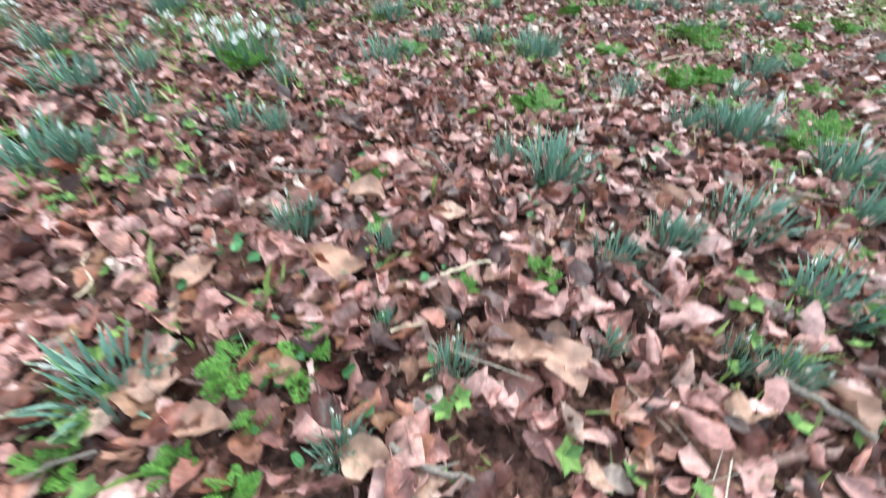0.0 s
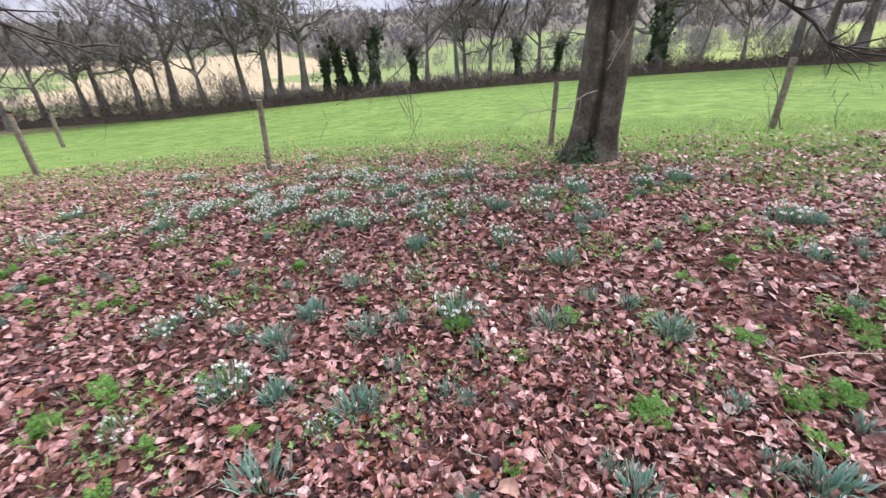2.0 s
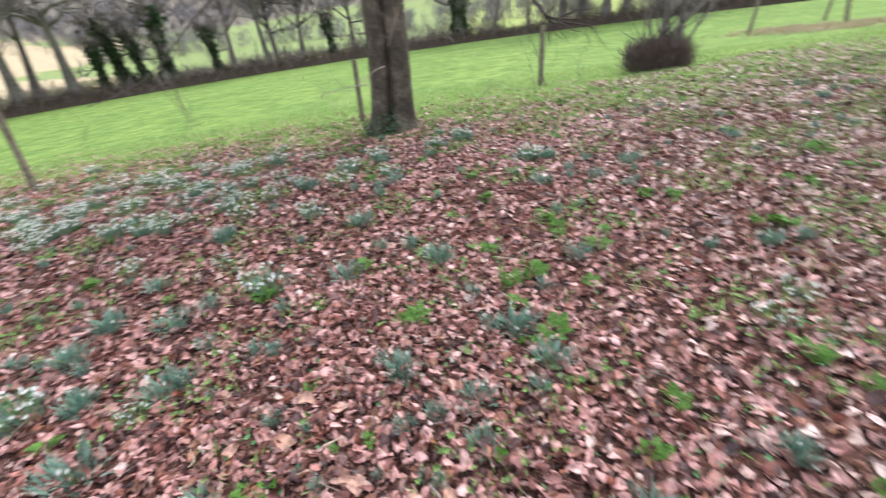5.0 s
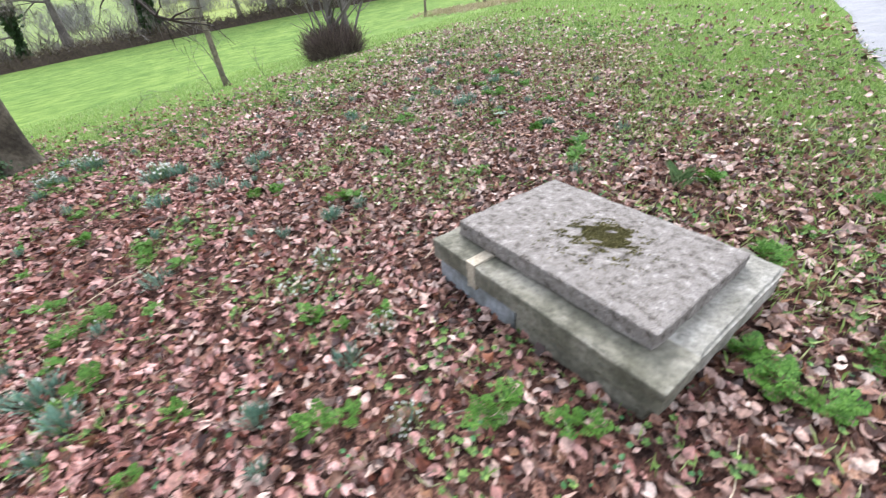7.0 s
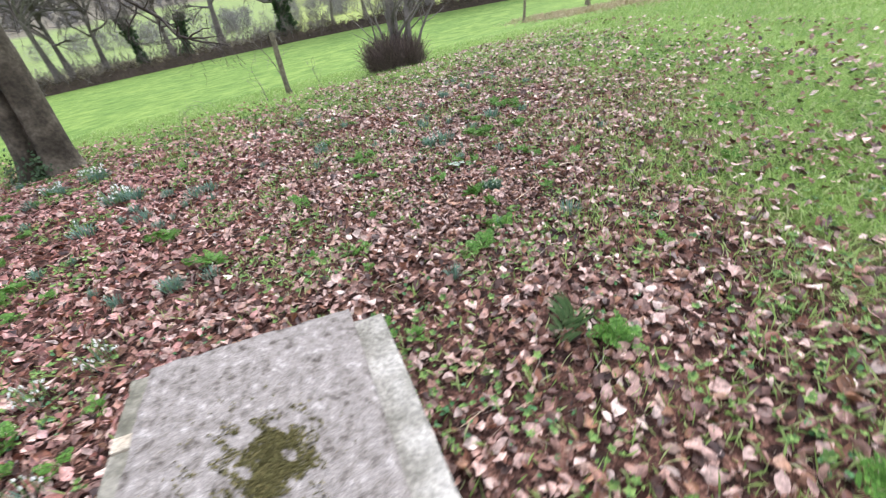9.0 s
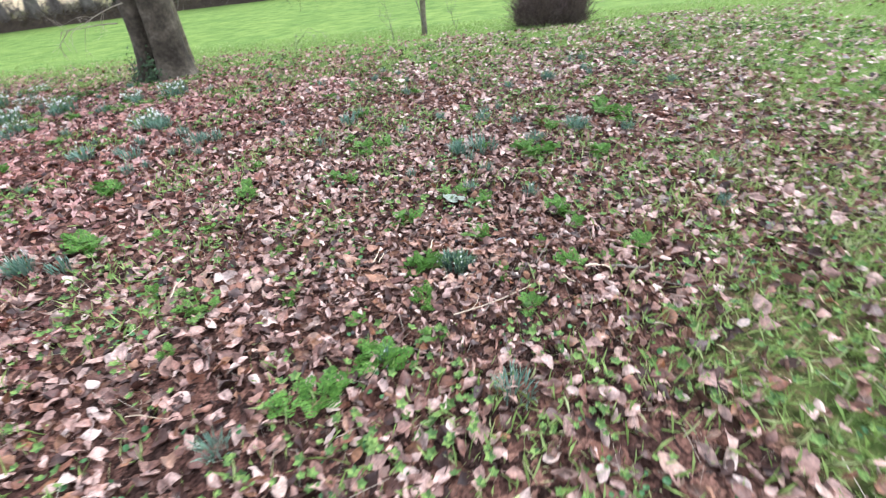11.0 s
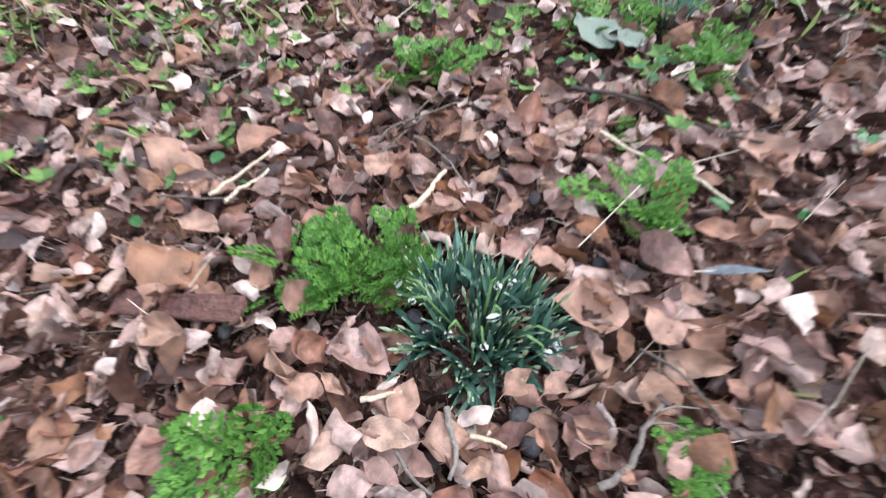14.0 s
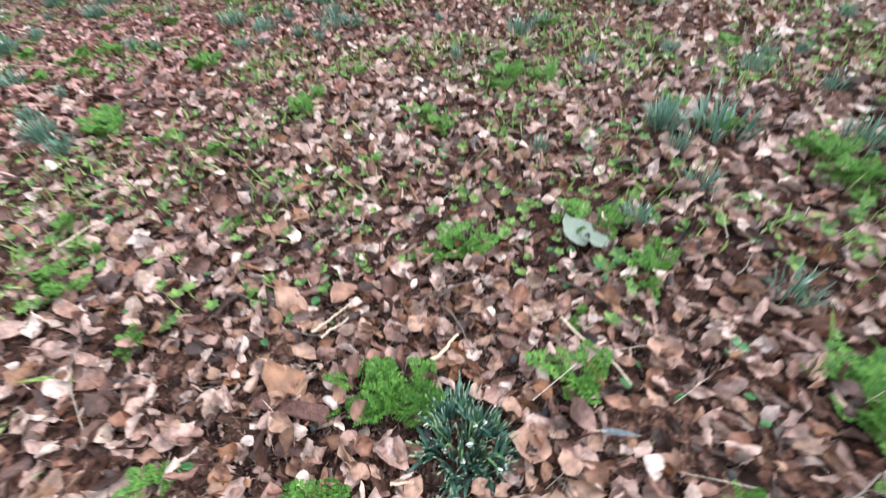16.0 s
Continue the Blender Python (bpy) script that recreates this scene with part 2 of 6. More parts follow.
M_SLAB = material("weathered_limestone", [(0.075, 0.064, 0.053), (0.165, 0.147, 0.130), (0.215, 0.195, 0.175), (0.235, 0.214, 0.194), (0.35, 0.325, 0.298)], 26, 10, rough=0.92, bump=0.8, bump_scale=60, fine=0.4)
M_KERB = material("mossy_kerb_stone", [(0.085, 0.083, 0.058), (0.17, 0.162, 0.125), (0.27, 0.255, 0.21)], 5, 9, rough=0.92, bump=0.6, bump_scale=50, fine=0.3)
M_PALEKERB = material("pale_kerb_stone", [(0.13, 0.125, 0.10), (0.25, 0.24, 0.205), (0.38, 0.365, 0.325)], 7, 10, rough=0.92, bump=0.7, bump_scale=60, fine=0.3)
M_RENDER = material("blue_grey_render", [(0.13, 0.135, 0.125), (0.25, 0.27, 0.28), (0.33, 0.35, 0.37)], 6, 8, rough=0.9, bump=0.4, fine=0.25)
M_MORTAR = material("pale_mortar", [(0.36, 0.31, 0.23), (0.48, 0.43, 0.34)], 14, rough=0.95, bump=0.6)
M_TARMAC = material("wet_tarmac", [(0.15, 0.155, 0.165), (0.22, 0.225, 0.24)], 6, rough=0.5, bump=0.4, bump_scale=90, spec=0.5)
M_WHITE = material("white_render_wall", [(0.68, 0.68, 0.66), (0.80, 0.80, 0.78)], 2, rough=0.9, bump=0.1, fine=0.05)
M_SLATE = material("blue_slate", [(0.14, 0.15, 0.17), (0.22, 0.235, 0.26)], 2, rough=0.6, bump=0.2)
M_GLASS = material("dark_window", [(0.03, 0.035, 0.04), (0.06, 0.065, 0.07)], 2, rough=0.15, bump=0, spec=0.5)
M_FEATHER = material("grey_feather", [(0.07, 0.08, 0.088), (0.16, 0.18, 0.195)], 60, rough=0.6, bump=0.2)
M_LICHEN = material("grey_green_lichen", [(0.24, 0.29, 0.225), (0.36, 0.41, 0.33)], 40, rough=0.9, bump=0.6)
M_STONE = material("dark_pebble", [(0.035, 0.033, 0.035), (0.085, 0.08, 0.08)], 30, rough=0.7, bump=0.2, per="object")
M_OLDBARK = material("red_brown_bark", [(0.075, 0.035, 0.03), (0.15, 0.075, 0.06)], 40, rough=0.85, bump=0.8, bump_scale=80)
M_RUSSET = material("russet_shrub", [(0.13, 0.045, 0.03), (0.22, 0.075, 0.05)], 4, rough=0.9, bump=0, per="island")


def ground_material():
    m = bpy.data.materials.new("ground")
    m.use_nodes = True
    n, l = m.node_tree.nodes, m.node_tree.links
    bsdf = n["Principled BSDF"]
    land = n.new("ShaderNodeAttribute")
    land.attribute_name = "land"
    lit = n.new("ShaderNodeAttribute")
    lit.attribute_name = "litter"
    co = n.new("ShaderNodeTexCoord")

    def noise_of(scale, detail=8.0):
        t = n.new("ShaderNodeTexNoise")
        t.inputs["Scale"].default_value, t.inputs["Detail"].default_value = scale, detail
        l.new(co.outputs["Object"], t.inputs["Vector"])
        return t

    def ramp_of(t, lo, hi, a, b):
        r = n.new("ShaderNodeValToRGB")
        r.color_ramp.elements[0].position, r.color_ramp.elements[1].position = lo, hi
        r.color_ramp.elements[0].color, r.color_ramp.elements[1].color = (*a, 1), (*b, 1)
        l.new(t.outputs["Fac"], r.inputs[0])
        return r

    # trodden leaf mould: overlapping flakes of many browns, with dark earth between them
    flakes = n.new("ShaderNodeTexVoronoi")
    flakes.inputs["Scale"].default_value = 26.0
    warp = n.new("ShaderNodeMixRGB")
    warp.inputs[0].default_value = 0.06
    l.new(co.outputs["Object"], warp.inputs[1])
    l.new(noise_of(9, 4.0).outputs["Color"], warp.inputs[2])
    l.new(warp.outputs[0], flakes.inputs["Vector"])
    pick = n.new("ShaderNodeSeparateColor")
    l.new(flakes.outputs["Color"], pick.inputs[0])
    browns = n.new("ShaderNodeValToRGB")
    browns.color_ramp.elements[0].color, browns.color_ramp.elements[1].color = (0.030, 0.019, 0.016, 1), (0.27, 0.155, 0.12, 1)
    for at, c in ((0.4, (0.075, 0.040, 0.032, 1)), (0.75, (0.15, 0.080, 0.062, 1))):
        browns.color_ramp.elements.new(at).color = c
    l.new(pick.outputs[0], browns.inputs[0])
    crumbs = ramp_of(noise_of(75, 10.0), 0.36, 0.66, (0.25, 0.22, 0.2), (1.25, 1.2, 1.15))
    soil = n.new("ShaderNodeMixRGB")
    soil.blend_type = "MULTIPLY"
    soil.inputs[0].default_value = 1
    l.new(browns.outputs[0], soil.inputs[1])
    l.new(crumbs.outputs[0], soil.inputs[2])
    tufts = ramp_of(noise_of(1.4, 12.0), 0.3, 0.7, (0.62, 0.70, 0.62), (1.3, 1.2, 1.2))
    fine = ramp_of(noise_of(26), 0.3, 0.7, (0.72, 0.75, 0.7), (1.25, 1.22, 1.2))
    a = n.new("ShaderNodeMixRGB")
    a.blend_type = "MULTIPLY"
    a.inputs[0].default_value = 1
    b = n.new("ShaderNodeMixRGB")
    b.blend_type = "MULTIPLY"
    b.inputs[0].default_value = 1
    wide = ramp_of(noise_of(0.3, 4.0), 0.3, 0.7, (0.80, 0.86, 0.82), (1.12, 1.08, 1.05))
    w = n.new("ShaderNodeMixRGB")
    w.blend_type = "MULTIPLY"
    w.inputs[0].default_value = 1
    l.new(land.outputs["Color"], w.inputs[1])
    l.new(wide.outputs[0], w.inputs[2])
    l.new(w.outputs[0], a.inputs[1])
    l.new(tufts.outputs[0], a.inputs[2])
    l.new(a.outputs[0], b.inputs[1])
    l.new(fine.outputs[0], b.inputs[2])
    mix = n.new("ShaderNodeMixRGB")
    l.new(lit.outputs["Fac"], mix.inputs[0])
    l.new(b.outputs[0], mix.inputs[1])
    l.new(soil.outputs[0], mix.inputs[2])
    l.new(mix.outputs[0], bsdf.inputs["Base Color"])
    bump = n.new("ShaderNodeBump")
    bump.inputs["Strength"].default_value, bump.inputs["Distance"].default_value = 0.7, 0.03
    l.new(noise_of(40).outputs["Fac"], bump.inputs["Height"])
    l.new(bump.outputs[0], bsdf.inputs["Normal"])
    bsdf.inputs["Roughness"].default_value = 0.95
    bsdf.inputs["Specular IOR Level"].default_value = 0.1
    return m


# ---- mesh helpers ----
rng = np.random.default_rng(7)


def np_mesh(name, V, F, mats, smooth_shade=False, index=None):
    """A mesh from arrays: V places, F faces of one size; mats one material or several, index the material of each face."""
    V, F = np.asarray(V, np.float32), np.asarray(F, np.int32)
    me = bpy.data.meshes.new(name)
    me.vertices.add(len(V))
    me.vertices.foreach_set("co", V.ravel())
    me.loops.add(F.size)
    me.loops.foreach_set("vertex_index", F.ravel())
    me.polygons.add(len(F))
    me.polygons.foreach_set("loop_start", np.arange(len(F), dtype=np.int32) * F.shape[1])
    for m in mats if isinstance(mats, (list, tuple)) else [mats]:
        me.materials.append(m)
    if index is not None:
        me.polygons.foreach_set("material_index", np.asarray(index, np.int32))
    me.polygons.foreach_set("use_smooth", np.full(len(F), smooth_shade))
    me.update(calc_edges=True)
    return me


def turns(rx, ry, rz):
    """Turns about x, then y, then z, in radians, as an array of 3 x 3 matrices."""
    rx, ry, rz = np.broadcast_arrays(*[np.atleast_1d(np.asarray(a, float)) for a in (rx, ry, rz)])
    cx, sx, cy, sy, cz, sz = np.cos(rx), np.sin(rx), np.cos(ry), np.sin(ry), np.cos(rz), np.sin(rz)
    return np.stack([np.stack([cz * cy, cz * sy * sx - sz * cx, cz * sy * cx + sz * sx], -1),
                     np.stack([sz * cy, sz * sy * sx + cz * cx, sz * sy * cx - cz * sx], -1),
                     np.stack([-sy, cy * sx, cy * cx], -1)], -2)


def scatter(V, F, R, pos, size=1.0):
    """Many copies of one small shape, joined."""
    V, F = np.asarray(V, float), np.asarray(F)
    size = np.broadcast_to(np.asarray(size, float), (len(pos),))
    W = np.einsum("nij,vj->nvi", R * size[:, None, None], V) + np.asarray(pos)[:, None, :]
    return W.reshape(-1, 3), (F[None] + (np.arange(len(pos)) * len(V))[:, None, None]).reshape(-1, F.shape[1])


def joined(*pieces):
    """Several (V, F) in one."""
    vs, fs, at = [], [], 0
    for V, F in pieces:
        vs.append(np.asarray(V, float))
        fs.append(np.asarray(F) + at)
        at += len(V)
    return np.concatenate(vs), np.concatenate(fs)


def part(name, me, parent, label=""):
    ob = new(name, me)
    ob.parent = parent
    return tagged(ob, label)


def empty(name, x, y, z, rz=0.0, s=1.0):
    ob = new(name)
    ob.matrix_world = pose(x, y, z, 0, 0, rz) @ Matrix.Diagonal((s, s, s, 1))
    return ob


def tube(points, radii, sides=6, cap=False):
    """A tapered tube along points."""
    P = np.asarray(points, float)
    T = np.gradient(P, axis=0)
    T /= np.linalg.norm(T, axis=1, keepdims=True) + 1e-9
    ref = np.where(np.abs(T[:, 2:3]) > 0.9, [[1.0, 0, 0]], [[0, 0, 1.0]])
    A = np.cross(T, ref)
    A /= np.linalg.norm(A, axis=1, keepdims=True) + 1e-9
    B = np.cross(T, A)
    ang = np.linspace(0, 2 * np.pi, sides, endpoint=False)
    R = np.asarray(radii, float)
    V = P[:, None] + R[:, None, None] * (np.cos(ang)[None, :, None] * A[:, None] + np.sin(ang)[None, :, None] * B[:, None])
    n = len(P)
    i, j = np.meshgrid(np.arange(n - 1), np.arange(sides), indexing="ij")
    k = (j + 1) % sides
    F = np.stack([i * sides + j, i * sides + k, (i + 1) * sides + k, (i + 1) * sides + j], -1).reshape(-1, 4)
    V = V.reshape(-1, 3)
    if cap:
        c = len(V)
        V = np.concatenate([V, P[-1:], P[:1]])
        top = (n - 1) * sides
        caps = [[top + a, top + (a + 1) % sides, top + (a + 2) % sides, c] for a in range(0, sides - 1, 2)]
        F = np.concatenate([F, np.array(caps, int)])
    return V, F


def grow(out, p, d, length, rad, depth, rnd, droop=0.0, kids=(6, 5, 4), wob=0.22, segs=5, least=0.004):
    """A branch and its side branches as tubes, gathered in out by depth."""
    pts, rr = [np.array(p, float)], [rad]
    d = np.array(d, float)
    for i in range(segs):
        d = d + rnd.normal(0, wob, 3) + np.array([0, 0, -droop * (i + 1) / segs])
        d /= np.linalg.norm(d)
        pts.append(pts[-1] + d * length / segs)
        rr.append(rad * (1 - 0.82 * (i + 1) / segs))
    V, F = tube(pts, rr, 7 if depth == 0 else 4 if depth == 1 else 2)
    out.setdefault(depth, []).append((V, F if depth < 2 else F[::2]))
    if depth < len(kids):
        for _ in range(kids[depth]):
            t = rnd.uniform(0.22, 1.0) * segs
            i = min(int(t), segs - 1)
            q = pts[i] + (pts[i + 1] - pts[i]) * (t - i)
            side = np.cross(pts[i + 1] - pts[i], rnd.normal(0, 1, 3))
            side /= np.linalg.norm(side) + 1e-9
            way = (pts[i + 1] - pts[i])
            way = way / np.linalg.norm(way) * 0.75 + side * rnd.uniform(0.5, 1.0) + np.array([0, 0, -droop * 0.4])
            grow(out, q, way / np.linalg.norm(way), length * rnd.uniform(0.35, 0.6), max(least, rr[i] * 0.5), depth + 1, rnd, droop, kids, wob, max(2, segs - 1), least)


def stone_mesh(name, sx, sy, sz, mat, cuts=7, rough=0.006, chip=0.012, seed=0):
    """A squared stone with worn edges and uneven faces, its foot at z = 0."""
    bm = bmesh.new()
    bmesh.ops.create_cube(bm, size=1.0)
    bmesh.ops.subdivide_edges(bm, edges=bm.edges[:], cuts=cuts, use_grid_fill=True)
    for v in bm.verts:
        c = v.co.copy()
        p = Vector((c.x * sx, c.y * sy, (c.z + 0.5) * sz))
        near = sorted([(0.5 - abs(c.x)) * sx, (0.5 - abs(c.y)) * sy, (0.5 - abs(c.z)) * sz])
        q = p + Vector((seed * 3.1, seed * 1.7, seed))
        push = noise.noise(q * 9) * rough + noise.noise(q * 31) * rough * 0.5
        if near[1] < 0.004:
            push -= chip * (0.35 + max(0, noise.noise(q * 14)))
        v.co = p + c.normalized() * push
    me = bpy.data.meshes.new(name)
    bm.to_mesh(me)
    bm.free()
    me.materials.append(mat)
    return me


# ---- ground ----
def build_ground():
    rad = np.concatenate([[0.0005], np.arange(1, 111) * 0.15, 16.5 * 1.065 ** np.arange(0, 98)])
    ang = np.linspace(0, 2 * np.pi, 360, endpoint=False)
    R, A = np.meshgrid(rad, ang, indexing="ij")
    x, y = 3 + R * np.cos(A), 3 + R * np.sin(A)
    x, y = np.append(x.ravel(), 3.0), np.append(y.ravel(), 3.0)
    V = np.stack([x, y, height(x, y)], -1)
    n, k = len(rad), 360
    i, j = np.meshgrid(np.arange(n - 1), np.arange(k), indexing="ij")
    j2 = (j + 1) % k
    F = np.stack([i * k + j, (i + 1) * k + j, (i + 1) * k + j2, i * k + j2], -1).reshape(-1, 4)
    me = np_mesh("ground", V, F, ground_material(), True)
    hub = new("ground", me)
    az = np.degrees(np.arctan2(-(x - EYE_X), y - EYE_Y))
    r = np.hypot(x - EYE_X, y - EYE_Y)
    col = np.tile([0.148, 0.235, 0.062], (len(x), 1))
    rough_grass = smooth((np.interp(x, FENCE_X, FENCE_Y) + 1.2 - y) / 1.5)
    col = col * (1 - 0.1 * rough_grass[:, None])
    wob = 4 * np.sin(r / 31.0) + 3 * np.sin(r / 13.0)
    far_field = (r > 64)
    col[far_field] = (0.20, 0.26, 0.105)
    tan = far_field & (az + wob > 42) & (az + wob < 69) & (r < 345)
    col[tan] = (0.42, 0.345, 0.235)
    bright = far_field & (az < 4) & (r < 330)
    col[bright] = (0.25, 0.305, 0.10)
    wood = far_field & (r > 345 + 40 * np.sin(az / 7.0))
    col[wood] = (0.16, 0.145, 0.12)
    patch = (r > 640) & (r < 900) & (az > -12) & (az < 2)
    col[patch] = (0.16, 0.25, 0.10)
    valley = far_field & (r < 100 + 5 * np.sin(az / 3))
    col[valley & ~bright] = (0.17, 0.16, 0.085)
    a = me.attributes.new("land", "FLOAT_COLOR", "POINT")
    a.data.foreach_set("color", np.concatenate([col, np.ones((len(x), 1))], 1).astype(np.float32).ravel())
    b = me.attributes.new("litter", "FLOAT", "POINT")
    b.data.foreach_set("value", (smooth((litter(x, y) - 0.16) / 0.5) * (r < 40)).astype(np.float32))
    tagged(hub, "leaf-strewn churchyard soil running into sloping green pasture", "ground", kind="structure")
    return hub


ground = build_ground()


def tarmac_path():
    xs = np.linspace(2.0, 60, 90)
    left = 1.2 + 0.566 * (xs - 8.7) + 0.06 * np.sin(xs * 2.1)
    V, F = [], []
    for i, (x, y) in enumerate(zip(xs, left)):
        for k, w in enumerate((0.0, 0.05, 0.7, 1.4, 1.95, 2.0)):
            px, py = x + 0.49 * w, y - 0.87 * w
            V.append((px, py, hz(px, py) + (0.035 if 0 < k < 5 else -0.03) + 0.008 * (k in (2, 3))))
        if i:
            F += [(6 * (i - 1) + k, 6 * (i - 1) + k + 1, 6 * i + k + 1, 6 * i + k) for k in range(5)]
    tagged(new("path", np_mesh("path", V, F, M_TARMAC, True)), "grey tarmac churchyard path edged by grass", "path", kind="structure")


tarmac_path()


# ---- tomb ----
def build_tomb():
    ob = empty("chest_tomb", 3.745, 0.395, hz(3.745, 0.395) - 0.08, 8.8)
    base = ob.matrix_world.translation.z
    top = 0.455 - base

    def stone(name, x, y, z, sx, sy, sz, mat, seed, label="", rx=0, ry=0, rz=0, cuts=7, rough=0.006, chip=0.012):
        o = part(name, stone_mesh(name, sx, sy, sz, mat, cuts, rough, chip, seed), ob, label)
        o.matrix_parent_inverse = Matrix()
        o.matrix_basis = pose(x, y, z, rx, ry, rz)
        return o

    hw, hl = 0.535, 0.695
    # rendered lower course and the brick core that carries the slab
    low = top - 0.125
    stone("plinth", -hw + 0.13, 0.37, 0.0, 0.22, 0.62, low, M_RENDER, 1, "blue-grey cement render on the plinth", rough=0.01)
    stone("plinth", -hw + 0.125, -0.30, 0.0, 0.22, 0.70, low, M_KERB, 2, rough=0.01)
    stone("plinth", 0.08, -hl + 0.13, 0.0, 0.84, 0.22, low, M_KERB, 3, rough=0.01)
    stone("plinth", hw - 0.18, 0.04, 0.0, 0.22, 1.1, low, M_KERB, 4, rough=0.01)
    stone("plinth", 0.0, hl - 0.13, 0.0, 0.62, 0.22, low, M_KERB, 5, rough=0.01)
    stone("core", 0.0, 0.0, 0.0, 0.66, 0.98, top - 0.01, M_KERB, 6, cuts=3)
    # kerb course
    stone("kerb_stone", -hw + 0.12, 0.545, low, 0.26, 0.30, 0.125, M_KERB, 7)
    stone("mortar_patch", -hw + 0.122, 0.362, low - 0.05, 0.262, 0.07, 0.178, M_MORTAR, 8, "pale mortar filling the joint", rough=0.012)
    stone("kerb_stone", -hw + 0.12, -0.188, low, 0.26, 1.025, 0.125, M_KERB, 9, cuts=14)
    stone("kerb_stone", 0.112, -hl + 0.115, low + 0.003, 0.825, 0.24, 0.122, M_PALEKERB, 11, "pale grey kerb stone with a broken edge", cuts=13, chip=0.03)
    stone("kerb_stone", hw - 0.09, 0.08, low - 0.012, 0.22, 1.07, 0.12, M_PALEKERB, 13, chip=0.025, ry=2, cuts=14)
    stone("kerb_stone", 0.03, hl - 0.12, low, 0.68, 0.24, 0.12, M_KERB, 15)
    stone("broken_kerb", hw + 0.06, -0.50, low - 0.05, 0.24, 0.2, 0.09, M_KERB, 16, "broken piece of kerb slipped outwards", rz=-24, ry=8, chip=0.04)
    # ledger slab with its moss
    slab = stone("ledger_slab", 0.0, 0.02, top - 0.004, 0.83, 1.18, 0.095, M_SLAB, 17, "pitted grey limestone slab spotted with lichen", ry=2.2, cuts=26, rough=0.008, chip=0.016)
    n = 9000
    px, py = rng.normal(0.05, 0.072, n), rng.normal(-0.06, 0.080, n)
    px[:2600], py[:2600] = rng.normal(-0.06, 0.10, 2600), rng.normal(-0.03, 0.13, 2600)
    lumps = np.sin(px * 47) + np.sin(py * 53 + 1) + np.sin(px * 91 + py * 71)
    keep = lumps > np.where(np.hypot(px - 0.05, py + 0.05) < 0.125, -1.3, 0.6)
    px, py = px[keep], py[keep]
    tuft = np.array([(-0.5, 0, 0), (0.5, 0, 0), (0.35, 0.2, 1), (-0.2, -0.3, 0.8)]) * (0.011, 0.011, 0.007)
    V, F = scatter(tuft, [(0, 1, 2, 3)], turns(rng.normal(0, 0.7, len(px)), rng.normal(0, 0.7, len(px)), rng.uniform(0, 6.3, len(px))),
                   np.stack([px, py, np.full(len(px), 0.0945)], -1), rng.uniform(0.5, 1.4, len(px)))
    m = part("moss", np_mesh("moss", V, F, M_MOSS), slab, "olive moss cushion with dark patches")
    m["kind"] = "stuff"
    tagged(ob, "low chest tomb with a pitted limestone slab on mossy kerbs", "tomb")


build_tomb()


# ---- fence posts ----
def fence_post(x, y, tall, r, lean, to, label):
    """A round cleft stake leaning lean degrees towards the bearing to."""
    sides = 12
    zs = np.array([-0.25, 0.0, 0.05, tall * 0.3, tall * 0.6, tall * 0.85, tall - 0.02, tall])
    pts = [(0.012 * math.sin(z * 3 + x), 0.012 * math.cos(z * 2.3 + y), z) for z in zs]
    V, F = tube(pts, [r, r, r * 1.02, r, r * 0.97, r * 0.95, r * 0.92, r * 0.8], sides, True)
    V = V + 0.006 * np.stack([np.sin(V[:, 2] * 6 + V[:, 1] * 90), np.cos(V[:, 2] * 5 + V[:, 0] * 90), np.zeros(len(V))], -1)
    ob = new("fence_post", np_mesh("fence_post", V, F, M_POST, False))
    a = radians(to)
    ob.matrix_world = Matrix.Translation((x, y, hz(x, y))) @ Matrix.Rotation(radians(lean), 4, Vector((-math.sin(a), math.cos(a), 0))) @ pose(0, 0, 0, 0, 0, 30 * x)
    tagged(ob, label, "fence post", "old fence line")


for x, y, tall, r, lean, to, label in (
        (-14.9, 4.5, 1.65, 0.075, 2, 73, "mossy round timber stake leaning at the field edge"),
        (-35.9, 13.0, 2.2, 0.13, 3, 70, "grey timber post beside the pasture hedge"),
        (-21.0, 3.9, 1.6, 0.08, 3, 79, "dark weathered stake leaning beside others"),
        (-20.3, 3.2, 1.05, 0.07, 9, 80, "short dark stake leaning in grass"),
        (-7.46, 6.04, 1.5, 0.055, 3, 50, "grey weathered timber stake among leaves"),
        (-2.11, 9.57, 1.43, 0.06, 0, 13, "grey timber stake close behind the tree trunk"),
        (2.56, 12.74, 1.6, 0.075, -1, -12, "lichened timber stake with a sapling beside it"),
        (15.1, 25.3, 1.6, 0.08, 1, -25, "dark timber stake standing in rough grass"),
        (20.7, 28.2, 1.6, 0.08, 0, -32, "dark timber stake standing in rough grass"),
        (17.4, 22.1, 1.1, 0.09, -9, -32, "short pale stake leaning in dead grass")):
    fence_post(x, y, tall, r, lean, to, label)


